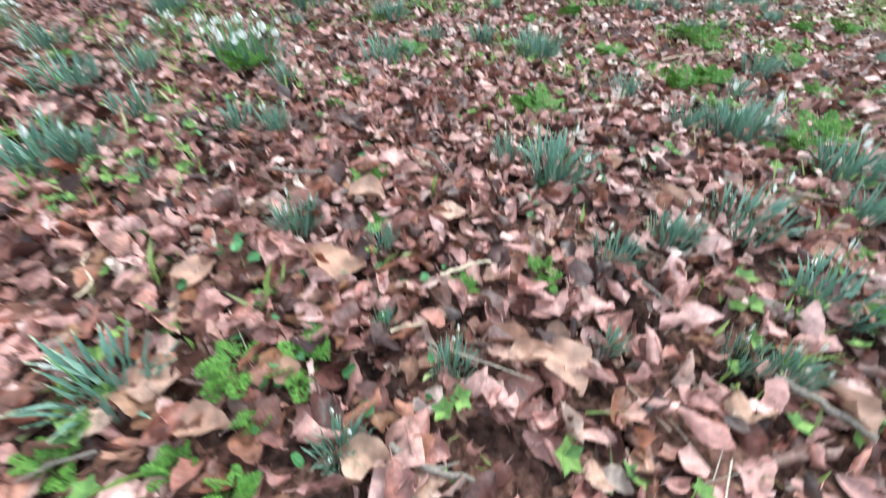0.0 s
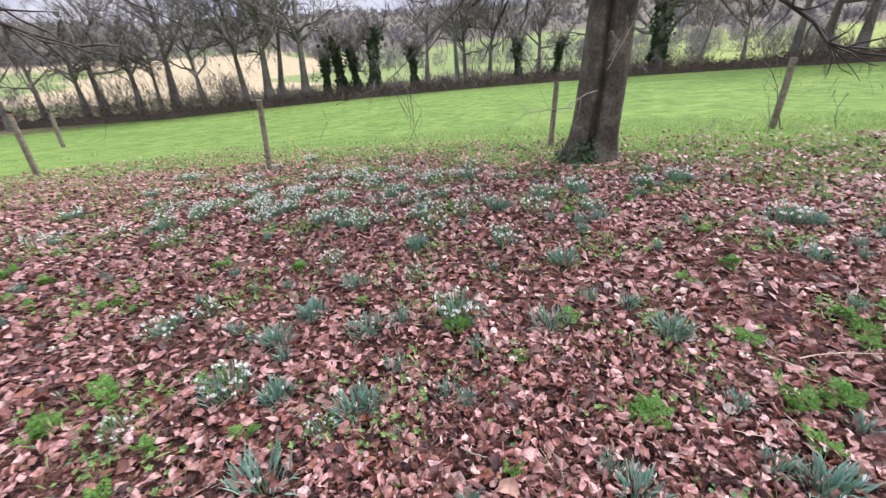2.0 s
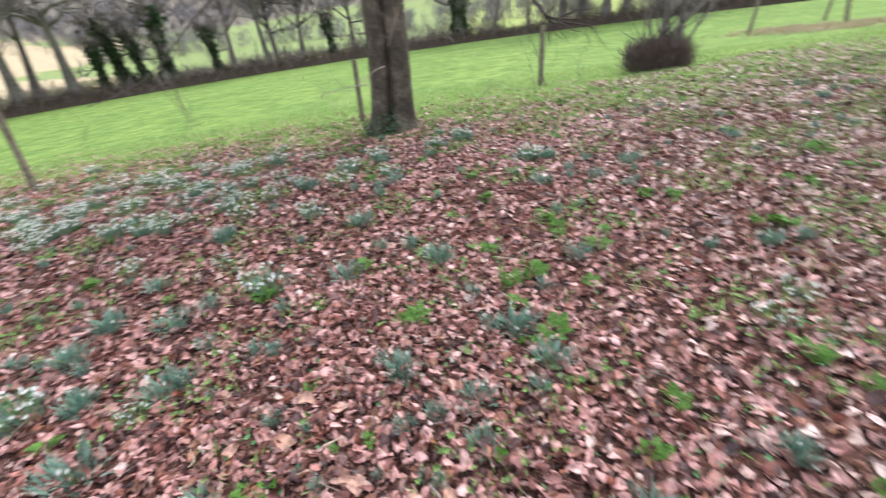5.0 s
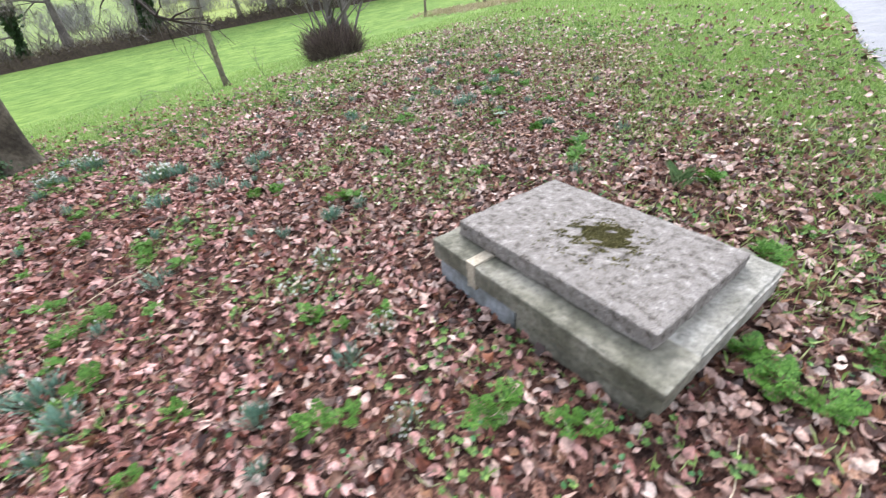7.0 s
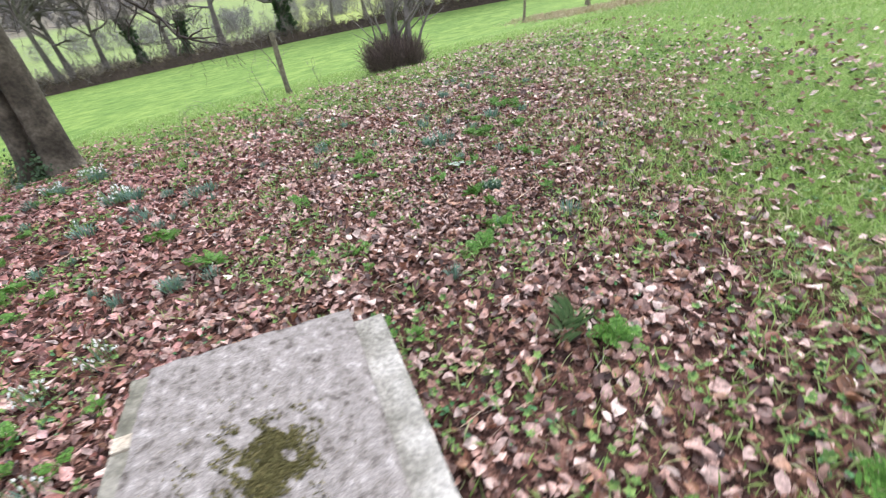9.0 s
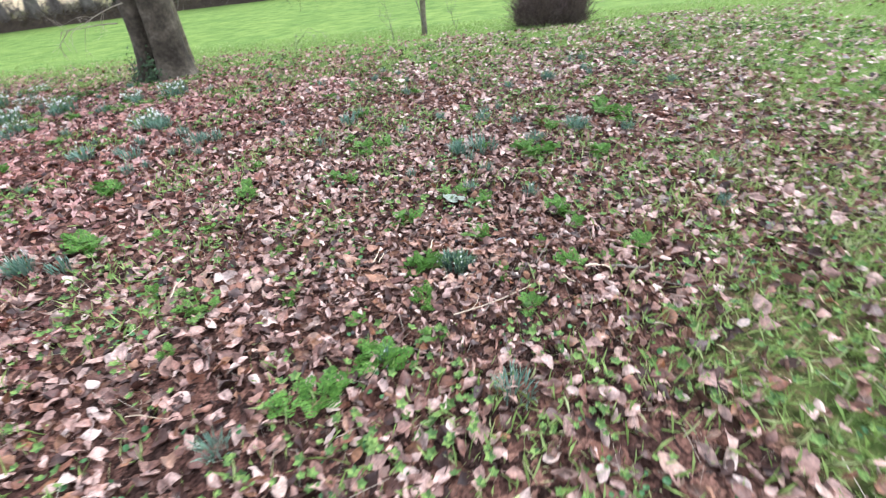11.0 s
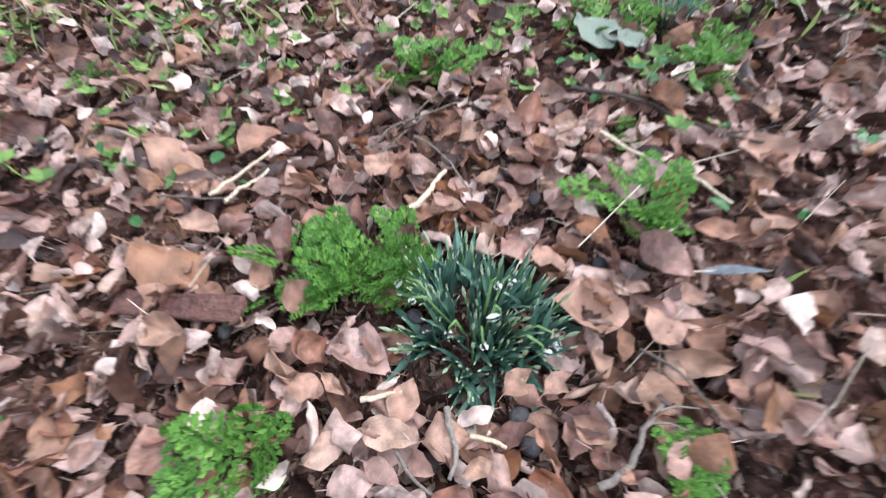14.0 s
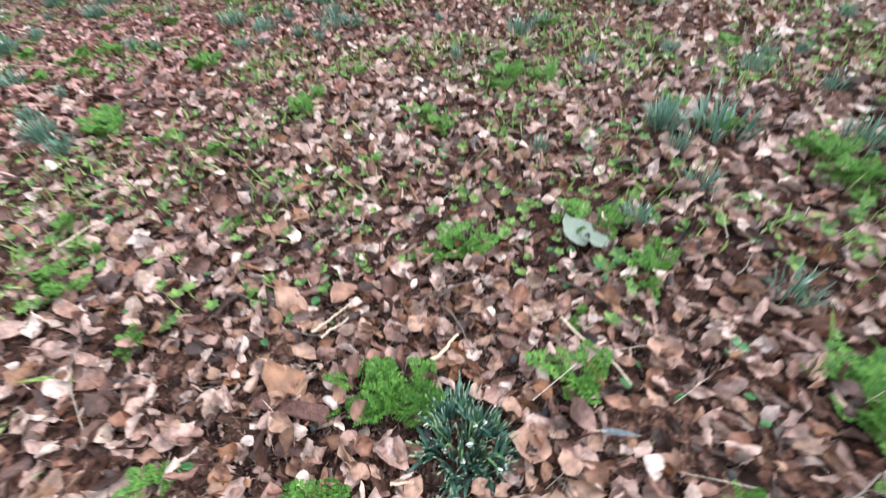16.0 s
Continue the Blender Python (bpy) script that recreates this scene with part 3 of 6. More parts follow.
# ---- the near tree ----
def big_tree():
    x0, y0 = -1.00, 7.66
    ob = empty("tree", x0, y0, hz(x0, y0))
    rnd = np.random.default_rng(3)
    # fluted trunk: two stems grown together, flaring at the foot
    sides, zs = 72, np.concatenate([[-0.25, 0.0, 0.08, 0.2, 0.38], np.linspace(0.6, 5.2, 30)])
    V = []
    for z in zs:
        r = 0.385 + 0.13 * math.exp(-max(z, 0) * 3.2) - 0.018 * max(0, z - 1)
        cx, cy = 0.045 * z + 0.02 * math.sin(1.7 * z), 0.02 * z
        for k in range(sides):
            a = 2 * math.pi * k / sides
            seam = math.exp(-((math.remainder(a + 1.52 - 0.10 * math.sin(z * 1.3), 2 * math.pi)) / 0.15) ** 2)
            seam2 = math.exp(-((math.remainder(a - 1.7, 2 * math.pi)) / 0.3) ** 2)
            f = 1 + 0.05 * math.sin(3 * a + 1) + 0.10 * math.exp(-max(z, 0) * 4) * math.sin(6 * a + 2) - 0.58 * seam - 0.2 * seam2
            f += 0.025 * noise.noise(Vector((3 * math.cos(a), 3 * math.sin(a), z * 2.2)))
            f += 0.012 * math.sin(z * 46 + 5 * noise.noise(Vector((math.cos(a), math.sin(a), z * 3)))) * (math.cos(a) > -0.2)
            V.append((cx + r * f * math.cos(a), cy + r * f * 0.92 * math.sin(a), z))
    n = len(zs)
    F = [(i * sides + j, i * sides + (j + 1) % sides, (i + 1) * sides + (j + 1) % sides, (i + 1) * sides + j) for i in range(n - 1) for j in range(sides)]
    part("trunk", np_mesh("trunk", V, F, M_BARK, True), ob, "fluted grey-brown trunk of two grown-together stems")
    out = {}
    limbs = [  # bearing (degrees, 0 along +x), rise, height, length, thickness
        (205, 0.16, 2.75, 3.8, 0.085), (228, 0.12, 2.95, 3.2, 0.06), (190, 0.2, 3.05, 4.3, 0.08), (250, 0.2, 3.3, 2.5, 0.055), (215, 0.25, 3.2, 4.2, 0.07),
        (172, 0.2, 2.75, 3.4, 0.06), (-12, 0.1, 2.75, 1.9, 0.085), (-40, 0.25, 3.05, 2.2, 0.06), (12, 0.25, 3.0, 2.8, 0.07),
        (120, 0.5, 4.2, 4.0, 0.13), (60, 0.6, 4.6, 4.0, 0.13), (300, 0.7, 4.9, 4.0, 0.13), (210, 0.9, 5.0, 4.2, 0.16), (20, 1.2, 5.0, 4.5, 0.18)]
    for b, rise, z, length, thick in limbs:
        a = radians(b)
        low = z < 4
        z += 0.22 * low
        p = (0.045 * z + 0.25 * math.cos(a), 0.02 * z + 0.25 * math.sin(a), z)
        one = {}
        grow(one, p, (math.cos(a), math.sin(a), rise), length, thick, 0, rnd, 0.0 if low else 0.02, (11, 8, 4) if low else (6, 4, 3), 0.21, 8)
        part("limb", np_mesh("limb", *joined(*[t for d in sorted(one) for t in one[d]]), M_BRANCH, True), ob)
    # the long limb that arches out over the slope and droops at its end
    way = [(0.30, -0.05, 3.05), (1.36, 0.23, 2.81), (2.30, 0.38, 2.58), (3.11, -0.30, 1.67)]
    t = np.linspace(0, 1, 12)[:, None]
    a, b, c, e = [np.array(q) for q in way]
    bow = (1 - t) ** 3 * a + 3 * t * (1 - t) ** 2 * b + 3 * t * t * (1 - t) * c + t ** 3 * e + rnd.normal(0, 0.035, (12, 3)) * (t > 0)
    one = {0: [tube(bow, np.linspace(0.075, 0.014, 12), 7)]}
    for i in range(3, 12):
        for _ in range(3):
            d = bow[min(i, 10) + 1] - bow[min(i, 10)]
            d = d / np.linalg.norm(d) + rnd.normal(0, 0.65, 3)
            grow(one, bow[i], d / np.linalg.norm(d), rnd.uniform(0.4, 1.0), 0.016, 1, rnd, 0.05, (6, 5, 3), 0.2, 5)
    part("limb", np_mesh("limb", *joined(*[q for d in sorted(one) for q in one[d]]), M_BRANCH, True), ob)
    # pale shoots low on the trunk
    pale = material("pale_shoot", [(0.28, 0.24, 0.18), (0.42, 0.38, 0.30)], 20, bump=0)
    out = {}
    for p, d, length in (((0.2, -0.40, 1.55), (0.30, -0.5, 0.45), 0.7), ((0.1, -0.42, 1.25), (-0.75, -0.5, -0.35), 1.0), ((0.25, -0.38, 1.7), (0.4, -0.4, 0.6), 0.8), ((-0.3, -0.3, 0.95), (-0.8, -0.4, -0.1), 0.9)):
        out = {}
        grow(out, p, d, length, 0.010, 0, rnd, 0.05, (7, 3), 0.16, 6)
        part("shoot", np_mesh("shoot", *joined(*[t for k in sorted(out) for t in out[k]]), pale, True), ob, "pale bare shoot sprouting from the trunk")
    # ivy at the foot
    n = 300
    ang = np.where(rng.random(n) < 0.5, rng.normal(-1.5, 0.28, n), rng.normal(-2.6, 0.5, n))
    ht = np.abs(rng.normal(0.0, 0.2, n))
    rr = 0.50 * (1 - 0.22 * np.exp(-((ang + 1.5) / 0.25) ** 2)) - 0.10 * np.minimum(ht, 1) + 0.03 + rng.uniform(0, 0.08, n)
    leaf = np.array([(0, -0.5, 0), (0.5, 0, 0.1), (0, 0.6, 0), (-0.5, 0, 0.1)]) * 0.045
    V, F = scatter(leaf, [(0, 1, 2, 3)], turns(rng.normal(1.1, 0.5, n), rng.normal(0, 0.5, n), ang + 1.57), np.stack([rr * np.cos(ang), rr * 0.95 * np.sin(ang), ht], -1), rng.uniform(0.6, 1.5, n))
    part("ivy", np_mesh("ivy", V, F, M_IVY), ob, "dark glossy ivy round the foot")
    tagged(ob, "old bare beech with a fluted trunk and drooping limbs", "tree")


big_tree()


def side_tree():
    """The tree whose limb hangs in over the slope."""
    x0, y0 = -10.2, -1.6
    ob = empty("tree", x0, y0, hz(x0, y0))
    rnd = np.random.default_rng(11)
    zs = np.linspace(-0.3, 7.5, 14)
    V, F = tube([(0.05 * math.sin(z), 0.03 * z, z) for z in zs], [0.34 + 0.2 * math.exp(-max(0, z) * 3) - 0.02 * z for z in zs], 16)
    part("trunk", np_mesh("trunk", V, F, M_BARK, True), ob)
    for d, z, length, thick in (((0.40, 0.9, 0.0), 3.3, 6.4, 0.105), ((0.1, 1.0, 0.35), 4.4, 5.0, 0.10), ((-0.8, 0.5, 0.5), 4.8, 4.5, 0.1), ((0.3, -0.9, 0.5), 5.2, 4.5, 0.1), ((-0.5, -0.6, 0.9), 6.0, 4.5, 0.12), ((0.5, 0.3, 1.2), 7.2, 4.0, 0.15)):
        one = {}
        grow(one, (0, 0, z), d, length, thick, 0, rnd, 0.03, (5, 4, 3), 0.17, 8)
        part("limb", np_mesh("limb", *joined(*[t for k in sorted(one) for t in one[k]]), M_BRANCH, True), ob)
    # the low limb that reaches out over the slope
    t = np.linspace(0, 1, 14)[:, None]
    a, b, c, e = [np.array(q) for q in ((0.0, 0.2, 3.4), (1.04, 2.38, 3.07), (1.74, 3.96, 3.12), (2.85, 4.75, 2.43))]
    bow = (1 - t) ** 3 * a + 3 * t * (1 - t) ** 2 * b + 3 * t * t * (1 - t) * c + t ** 3 * e + rnd.normal(0, 0.05, (14, 3)) * (t > 0)
    one = {0: [tube(bow, np.linspace(0.11, 0.012, 14), 7)]}
    for i in range(4, 14):
        for _ in range(2):
            d = bow[min(i, 12) + 1] - bow[min(i, 12)]
            d = d / np.linalg.norm(d) + rnd.normal(0, 0.6, 3)
            grow(one, bow[i], d / np.linalg.norm(d), rnd.uniform(0.5, 1.3), 0.02, 1, rnd, 0.04, (6, 5, 3), 0.2, 5)
    part("limb", np_mesh("limb", *joined(*[q for d in sorted(one) for q in one[d]]), M_BRANCH, True), ob)
    tagged(ob, "tall bare tree with a limb hanging over the slope", "tree")


side_tree()


# ---- shrub and saplings by the fence ----
def thicket():
    x0, y0 = 5.75, 12.6
    ob = empty("coppiced_shrub", x0, y0, hz(x0, y0))
    rnd = np.random.default_rng(5)
    for dx, dy, lean, thick, tall in ((0.15, 0.1, (-0.05, 0, 1), 0.12, 3.4), (0.35, -0.05, (0.10, 0.1, 1), 0.10, 3.2), (0.05, 0.2, (0.30, 0, 1), 0.06, 2.8), (0.5, 0.1, (0.45, 0.1, 1), 0.055, 2.5), (-0.1, 0, (-0.2, 0.1, 1), 0.05, 2.4), (-0.3, 0.1, (-0.35, 0, 1), 0.04, 2.2), (0.25, 0.25, (0.0, 0.1, 1), 0.07, 3.0)):
        one = {}
        grow(one, (dx, dy, -0.1), lean, tall, thick, 0, rnd, 0.0, (7, 4), 0.06, 7)
        part("stem", np_mesh("stem", *joined(*[t for k in sorted(one) for t in one[k]]), M_FARBARK, True), ob, "grey-purple bare stem")
    n = 5200
    a, rr = rng.uniform(0, 6.28, n), np.sqrt(rng.random(n))
    base = np.stack([0.88 * rr * np.cos(a), 0.6 * rr * np.sin(a), rng.uniform(-0.05, 0.42, n)], -1)
    twig = np.array([(-0.006, 0, 0), (0.006, 0, 0), (0.003, 0.01, 0.5), (0, 0, 0.62)])
    V, F = scatter(twig, [(0, 1, 2, 3)], turns(rng.normal(0, 0.55, n), rng.normal(0, 0.45, n) + 0.4 * base[:, 0], rng.uniform(0, 6.28, n)), base, rng.uniform(0.45, 1.25, n) * (1.2 - 0.5 * rr))
    o = part("thicket", np_mesh("thicket", V, F, material("brown_thicket", [(0.06, 0.042, 0.038), (0.13, 0.092, 0.08), (0.21, 0.165, 0.14)], 3, per="island", bump=0)), ob, "dense brown twiggy skirt")
    o["kind"] = "stuff"
    tagged(ob, "brown twiggy shrub with bare stems by the fence", "shrub")
    for x, y, tall, thick in ((2.69, 12.6, 1.9, 0.018), (2.2, 11.2, 1.0, 0.010), (0.6, 9.4, 0.9, 0.008), (3.6, 12.2, 0.9, 0.008)):
        one = {}
        grow(one, (0, 0, -0.05), (rnd.normal(0, 0.2), rnd.normal(0, 0.2), 1), tall, thick, 0, rnd, 0.0, (6, 3), 0.16, 7)
        s = new("sapling", np_mesh("sapling", *joined(*[t for k in sorted(one) for t in one[k]]), M_FARBARK, True))
        s.location = (x, y, hz(x, y))
        tagged(s, "thin bare sapling beside the fence line", "sapling", "saplings by the fence")


thicket()


# ---- hedge, field trees and the far hillside ----
def hedge_r(az):
    return np.interp(az, [-40, 60, 77, 110], [60.5, 60.5, 75, 90])


def at_bearing(az, r):
    a = np.radians(az)
    return EYE_X - np.sin(a) * r, EYE_Y + np.cos(a) * r


def build_hedge():
    az = np.sort(rng.uniform(-35, 105, 30000))
    r = hedge_r(az) + rng.normal(0, 0.45, len(az))
    x, y = at_bearing(az, r)
    tall = 1.2 + 1.0 * smooth((az - 50) / 12) + 0.2 * np.sin(az * 1.7) + 0.18 * np.sin(az * 5.1 + 1) + 0.1 * np.sin(az * 17)
    up = rng.uniform(-0.1, 1, len(az)) * tall
    piece = np.array([(-0.03, 0, 0), (0.03, 0, 0), (0.02, 0.05, 0.8), (-0.03, 0, 0.7)])
    V, F = scatter(piece, [(0, 1, 2, 3)], turns(rng.normal(0, 0.8, len(az)), rng.normal(0, 0.8, len(az)), rng.uniform(0, 6.28, len(az))),
                   np.stack([x, y, height(x, y) + up], -1), rng.uniform(0.25, 0.75, len(az)))
    # earth bank in the middle, so that no light shows through
    ca = np.linspace(-35, 105, 400)
    C, G = [], []
    for i, a in enumerate(ca):
        for k, (dr, h) in enumerate(((-0.7, -0.1), (-0.35, 0.55), (0.0, 0.9), (0.4, 0.5), (0.8, -0.1))):
            px, py = at_bearing(a, float(hedge_r(a)) + dr)
            C.append((px, py, hz(px, py) + h * (1 + 0.2 * math.sin(a * 5.1))))
        if i:
            G += [(5 * (i - 1) + k, 5 * (i - 1) + k + 1, 5 * i + k + 1, 5 * i + k) for k in range(4)]
    V, F = joined((V, F), (C, G))
    tagged(new("hedge", np_mesh("hedge", V, F, M_HEDGE)), "dark leafless hedge along the foot of the pasture", "hedge", kind="stuff")


build_hedge()


def field_tree(seed, tall, spread, thick, ivy=False):
    rnd = np.random.default_rng(seed)
    thick = thick * 0.75
    ob = new("tree")
    zs = np.linspace(-0.3, tall * 0.55, 8)
    bend = rnd.normal(0, 0.25, 2)
    P = [(bend[0] * (z / tall) * 3, bend[1] * (z / tall) * 3, z) for z in zs]
    V, F = tube(P, [thick * (1.25 * math.exp(-max(z, 0)) + 1 - 0.5 * max(z, 0) / (tall * 0.55)) / 1.6 for z in zs], 9)
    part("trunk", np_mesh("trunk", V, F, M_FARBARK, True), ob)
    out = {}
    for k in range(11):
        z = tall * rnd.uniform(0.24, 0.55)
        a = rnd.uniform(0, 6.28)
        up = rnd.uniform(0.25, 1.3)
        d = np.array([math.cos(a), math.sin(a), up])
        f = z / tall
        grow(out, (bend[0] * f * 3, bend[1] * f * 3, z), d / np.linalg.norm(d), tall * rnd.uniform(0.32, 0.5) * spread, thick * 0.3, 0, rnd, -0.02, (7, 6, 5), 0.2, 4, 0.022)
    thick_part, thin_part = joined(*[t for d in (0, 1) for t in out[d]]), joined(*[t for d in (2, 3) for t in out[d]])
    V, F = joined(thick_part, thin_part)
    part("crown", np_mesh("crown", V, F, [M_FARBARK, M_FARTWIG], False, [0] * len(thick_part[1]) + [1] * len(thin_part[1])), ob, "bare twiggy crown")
    if ivy:
        n = 900
        z = rnd.uniform(0, tall * 0.55, n)
        a = rnd.uniform(0, 6.28, n)
        rr = thick * 0.7 + np.abs(rnd.normal(0, 0.17, n)) * (1 + 0.6 * np.sin(z * 2))
        f = z / tall
        leaf = np.array([(0, -0.5, 0), (0.5, 0, 0.1), (0, 0.6, 0), (-0.5, 0, 0.1)]) * 0.3
        V, F = scatter(leaf, [(0, 1, 2, 3)], turns(rnd.normal(1, 0.5, n), rnd.normal(0, 0.5, n), a), np.stack([bend[0] * f * 3 + rr * np.cos(a), bend[1] * f * 3 + rr * np.sin(a), z], -1), rnd.uniform(0.6, 1.4, n))
        part("ivy", np_mesh("ivy", V, F, M_IVY), ob, "dark green ivy sleeve")
    return ob


def field_trees():
    kinds = {"round": field_tree(1, 11, 0.95, 0.42), "arch": field_tree(2, 8.5, 1.15, 0.34), "tall": field_tree(4, 13.5, 0.85, 0.5),
             "slim": field_tree(6, 10.5, 0.7, 0.28), "ivied": field_tree(8, 9, 0.5, 0.36, True), "oak": field_tree(9, 12, 1.15, 1.0, True)}
    labels = {"round": "bare round-headed tree in the pasture hedge", "arch": "bare low tree with arching boughs at the hedge", "tall": "tall bare tree with a wide twiggy crown",
              "slim": "slender bare tree in the pasture hedge", "ivied": "bare tree with an ivy-clad trunk at the hedge", "oak": "stout bare oak at the end of the hedge"}
    used = set()
    for az, dr, kind, s in ((73.0, -3, "arch", 1.1), (70.2, 6, "round", 1.1), (66.9, 1, "tall", 0.95), (65.4, 9, "round", 1.0), (62.2, 2, "tall", 0.85), (60.4, 2, "slim", 1.2), (58.9, 10, "round", 1.15), (56.0, 0.5, "arch", 0.9),
                            (51.4, 1, "slim", 1.1), (49.0, 0, "round", 1.15), (47.6, 4, "slim", 1.2), (44.6, 0, "tall", 1.15), (42.0, 2, "ivied", 0.9), (39.6, 3, "ivied", 1.05), (37.9, 2, "ivied", 0.85), (36.0, 2, "ivied", 1.15),
                            (30.6, 1, "ivied", 0.8), (29.2, 14, "round", 0.9), (25.2, 2, "slim", 1.0), (24.2, 5, "round", 0.8), (21.2, 6, "arch", 0.9), (17.4, 2, "ivied", 0.75), (15.0, 12, "round", 0.8), (13.2, 1, "ivied", 0.7), (9.6, 8, "round", 1.0),
                            (1.6, 1, "oak", 1.05), (-2.5, 24, "slim", 0.8), (-6.5, 26, "round", 0.7), (-10.6, 2, "arch", 1.2), (-12.6, 5, "round", 1.1), (-15.4, 1, "arch", 1.3), (-17.6, 3, "round", 1.0), (-21, 2, "tall", 0.9), (-24.5, 4, "round", 1.1), (84, 5, "tall", 1.0), (91, 6, "round", 1.0)):
        x, y = at_bearing(az, float(hedge_r(az)) + 0.8 + dr)
        m = pose(x, y, hz(x, y), 0, 0, az * 37 % 360) @ Matrix.Diagonal((s * 1.3, s * 1.3, s * 1.3, 1))
        if kind in used:
            ob = copy_thing(kinds[kind], m)
        else:
            used.add(kind)
            ob = kinds[kind]
            ob.matrix_world = m
        tagged(ob, labels[kind], "tree", "trees along the hedge")


field_trees()


def brushwood():
    """Bare scrub behind the hedge: thickets of thin rods, each thicket with its own height."""
    rods = []
    for lo, hi, near, far, k, tallest in ((52, 100, 2, 16, 70, 5.5), (24, 52, 1, 5, 26, 2.4), (-3, 24, 1, 8, 34, 3.0), (-32, -8, 1, 14, 46, 4.5)):
        for _ in range(k):
            az, dr, tall, wide = rng.uniform(lo, hi), rng.uniform(near, far), tallest * rng.uniform(0.4, 1.0), rng.uniform(0.8, 2.4)
            x, y = at_bearing(az, float(hedge_r(az)) + dr)
            n = int(70 * wide)
            px, py = x + rng.normal(0, wide * 0.6, n), y + rng.normal(0, wide * 0.6, n)
            up = rng.random(n) ** 1.3 * tall * 0.8
            rods.append(np.stack([px, py, height(px, py) + up], -1))
    P = np.concatenate(rods)
    n = len(P)
    rod = np.array([(-0.022, 0, 0), (0.022, 0, 0), (0.014, 0.04, 0.55), (0.0, 0.0, 1.1)])
    V, F = scatter(rod, [(0, 1, 2, 3)], turns(rng.normal(0, 0.5, n), rng.normal(0, 0.5, n), rng.uniform(0, 6.28, n)), P, rng.uniform(0.6, 1.7, n))
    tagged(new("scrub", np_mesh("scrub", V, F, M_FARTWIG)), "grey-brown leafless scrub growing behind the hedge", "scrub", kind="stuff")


brushwood()


def far_woods():
    """Bare woods over the hillside: each tree a spray of thin boughs."""
    n = 2600
    az = rng.uniform(-32, 100, n)
    r = 330 + 620 * rng.random(n) ** 1.15
    edge = 345 + 40 * np.sin(az / 7.0)
    keep = (r > edge) & ~((r > 640) & (r < 880) & (az > -12) & (az < 2))
    az, r = az[keep], r[keep]
    # lines of hedgerow trees between the near fields
    az_near, r_near = np.zeros(0), np.zeros(0)
    for lo, hi, r0, r1, k in ((-14, 44, 150, 165, 90), (-12, 5, 240, 260, 50), (30, 46, 230, 300, 50), (78, 95, 175, 200, 40), (40, 74, 330, 350, 120)):
        a = rng.uniform(lo, hi, k)
        az_near, r_near = np.append(az_near, a), np.append(r_near, np.interp(a, [lo, hi], [r0, r1]) + rng.normal(0, 4, k))
    x, y = at_bearing(az, r)
    n, m = len(az), 38
    size = np.repeat(rng.uniform(6, 12, n), m)
    bx, by, bz = np.repeat(x, m), np.repeat(y, m), np.repeat(height(x, y), m)
    t = rng.random(n * m)
    base = np.stack([bx, by, bz + size * (0.05 + 0.5 * t * rng.random(n * m))], -1)
    bough = np.array([(-0.02, 0, -0.1), (0.02, 0, -0.1), (0.035, 0.0, 0.3), (0.0, 0.02, 0.62)])
    V, F = scatter(bough, [(0, 1, 2, 3)], turns(rng.normal(0, 0.75, n * m), rng.normal(0, 0.75, n * m), rng.uniform(0, 6.28, n * m)), base, size * rng.uniform(0.6, 1.1, n * m))
    n, m = len(az_near), 150
    x, y = at_bearing(az_near, r_near)
    size = np.repeat(rng.uniform(4.5, 8, n), m)
    bx, by, bz = np.repeat(x, m), np.repeat(y, m), np.repeat(height(x, y), m)
    spread = rng.normal(0, 0.16, (n * m, 2)) * size[:, None]
    base = np.stack([bx + spread[:, 0], by + spread[:, 1], bz + size * rng.uniform(0.0, 0.75, n * m)], -1)
    thin = np.array([(-0.006, 0, -0.05), (0.006, 0, -0.05), (0.009, 0.0, 0.15), (0.0, 0.01, 0.3)])
    V, F = joined((V, F), scatter(thin, [(0, 1, 2, 3)], turns(rng.normal(0, 0.6, n * m), rng.normal(0, 0.6, n * m), rng.uniform(0, 6.28, n * m)), base, size * rng.uniform(0.6, 1.1, n * m)))
    tagged(new("woodland", np_mesh("woodland", V, F, M_HAZY_WOODS)), "grey-brown leafless woods on the far hillside, paled by painted haze", "woodland", kind="stuff")


far_woods()


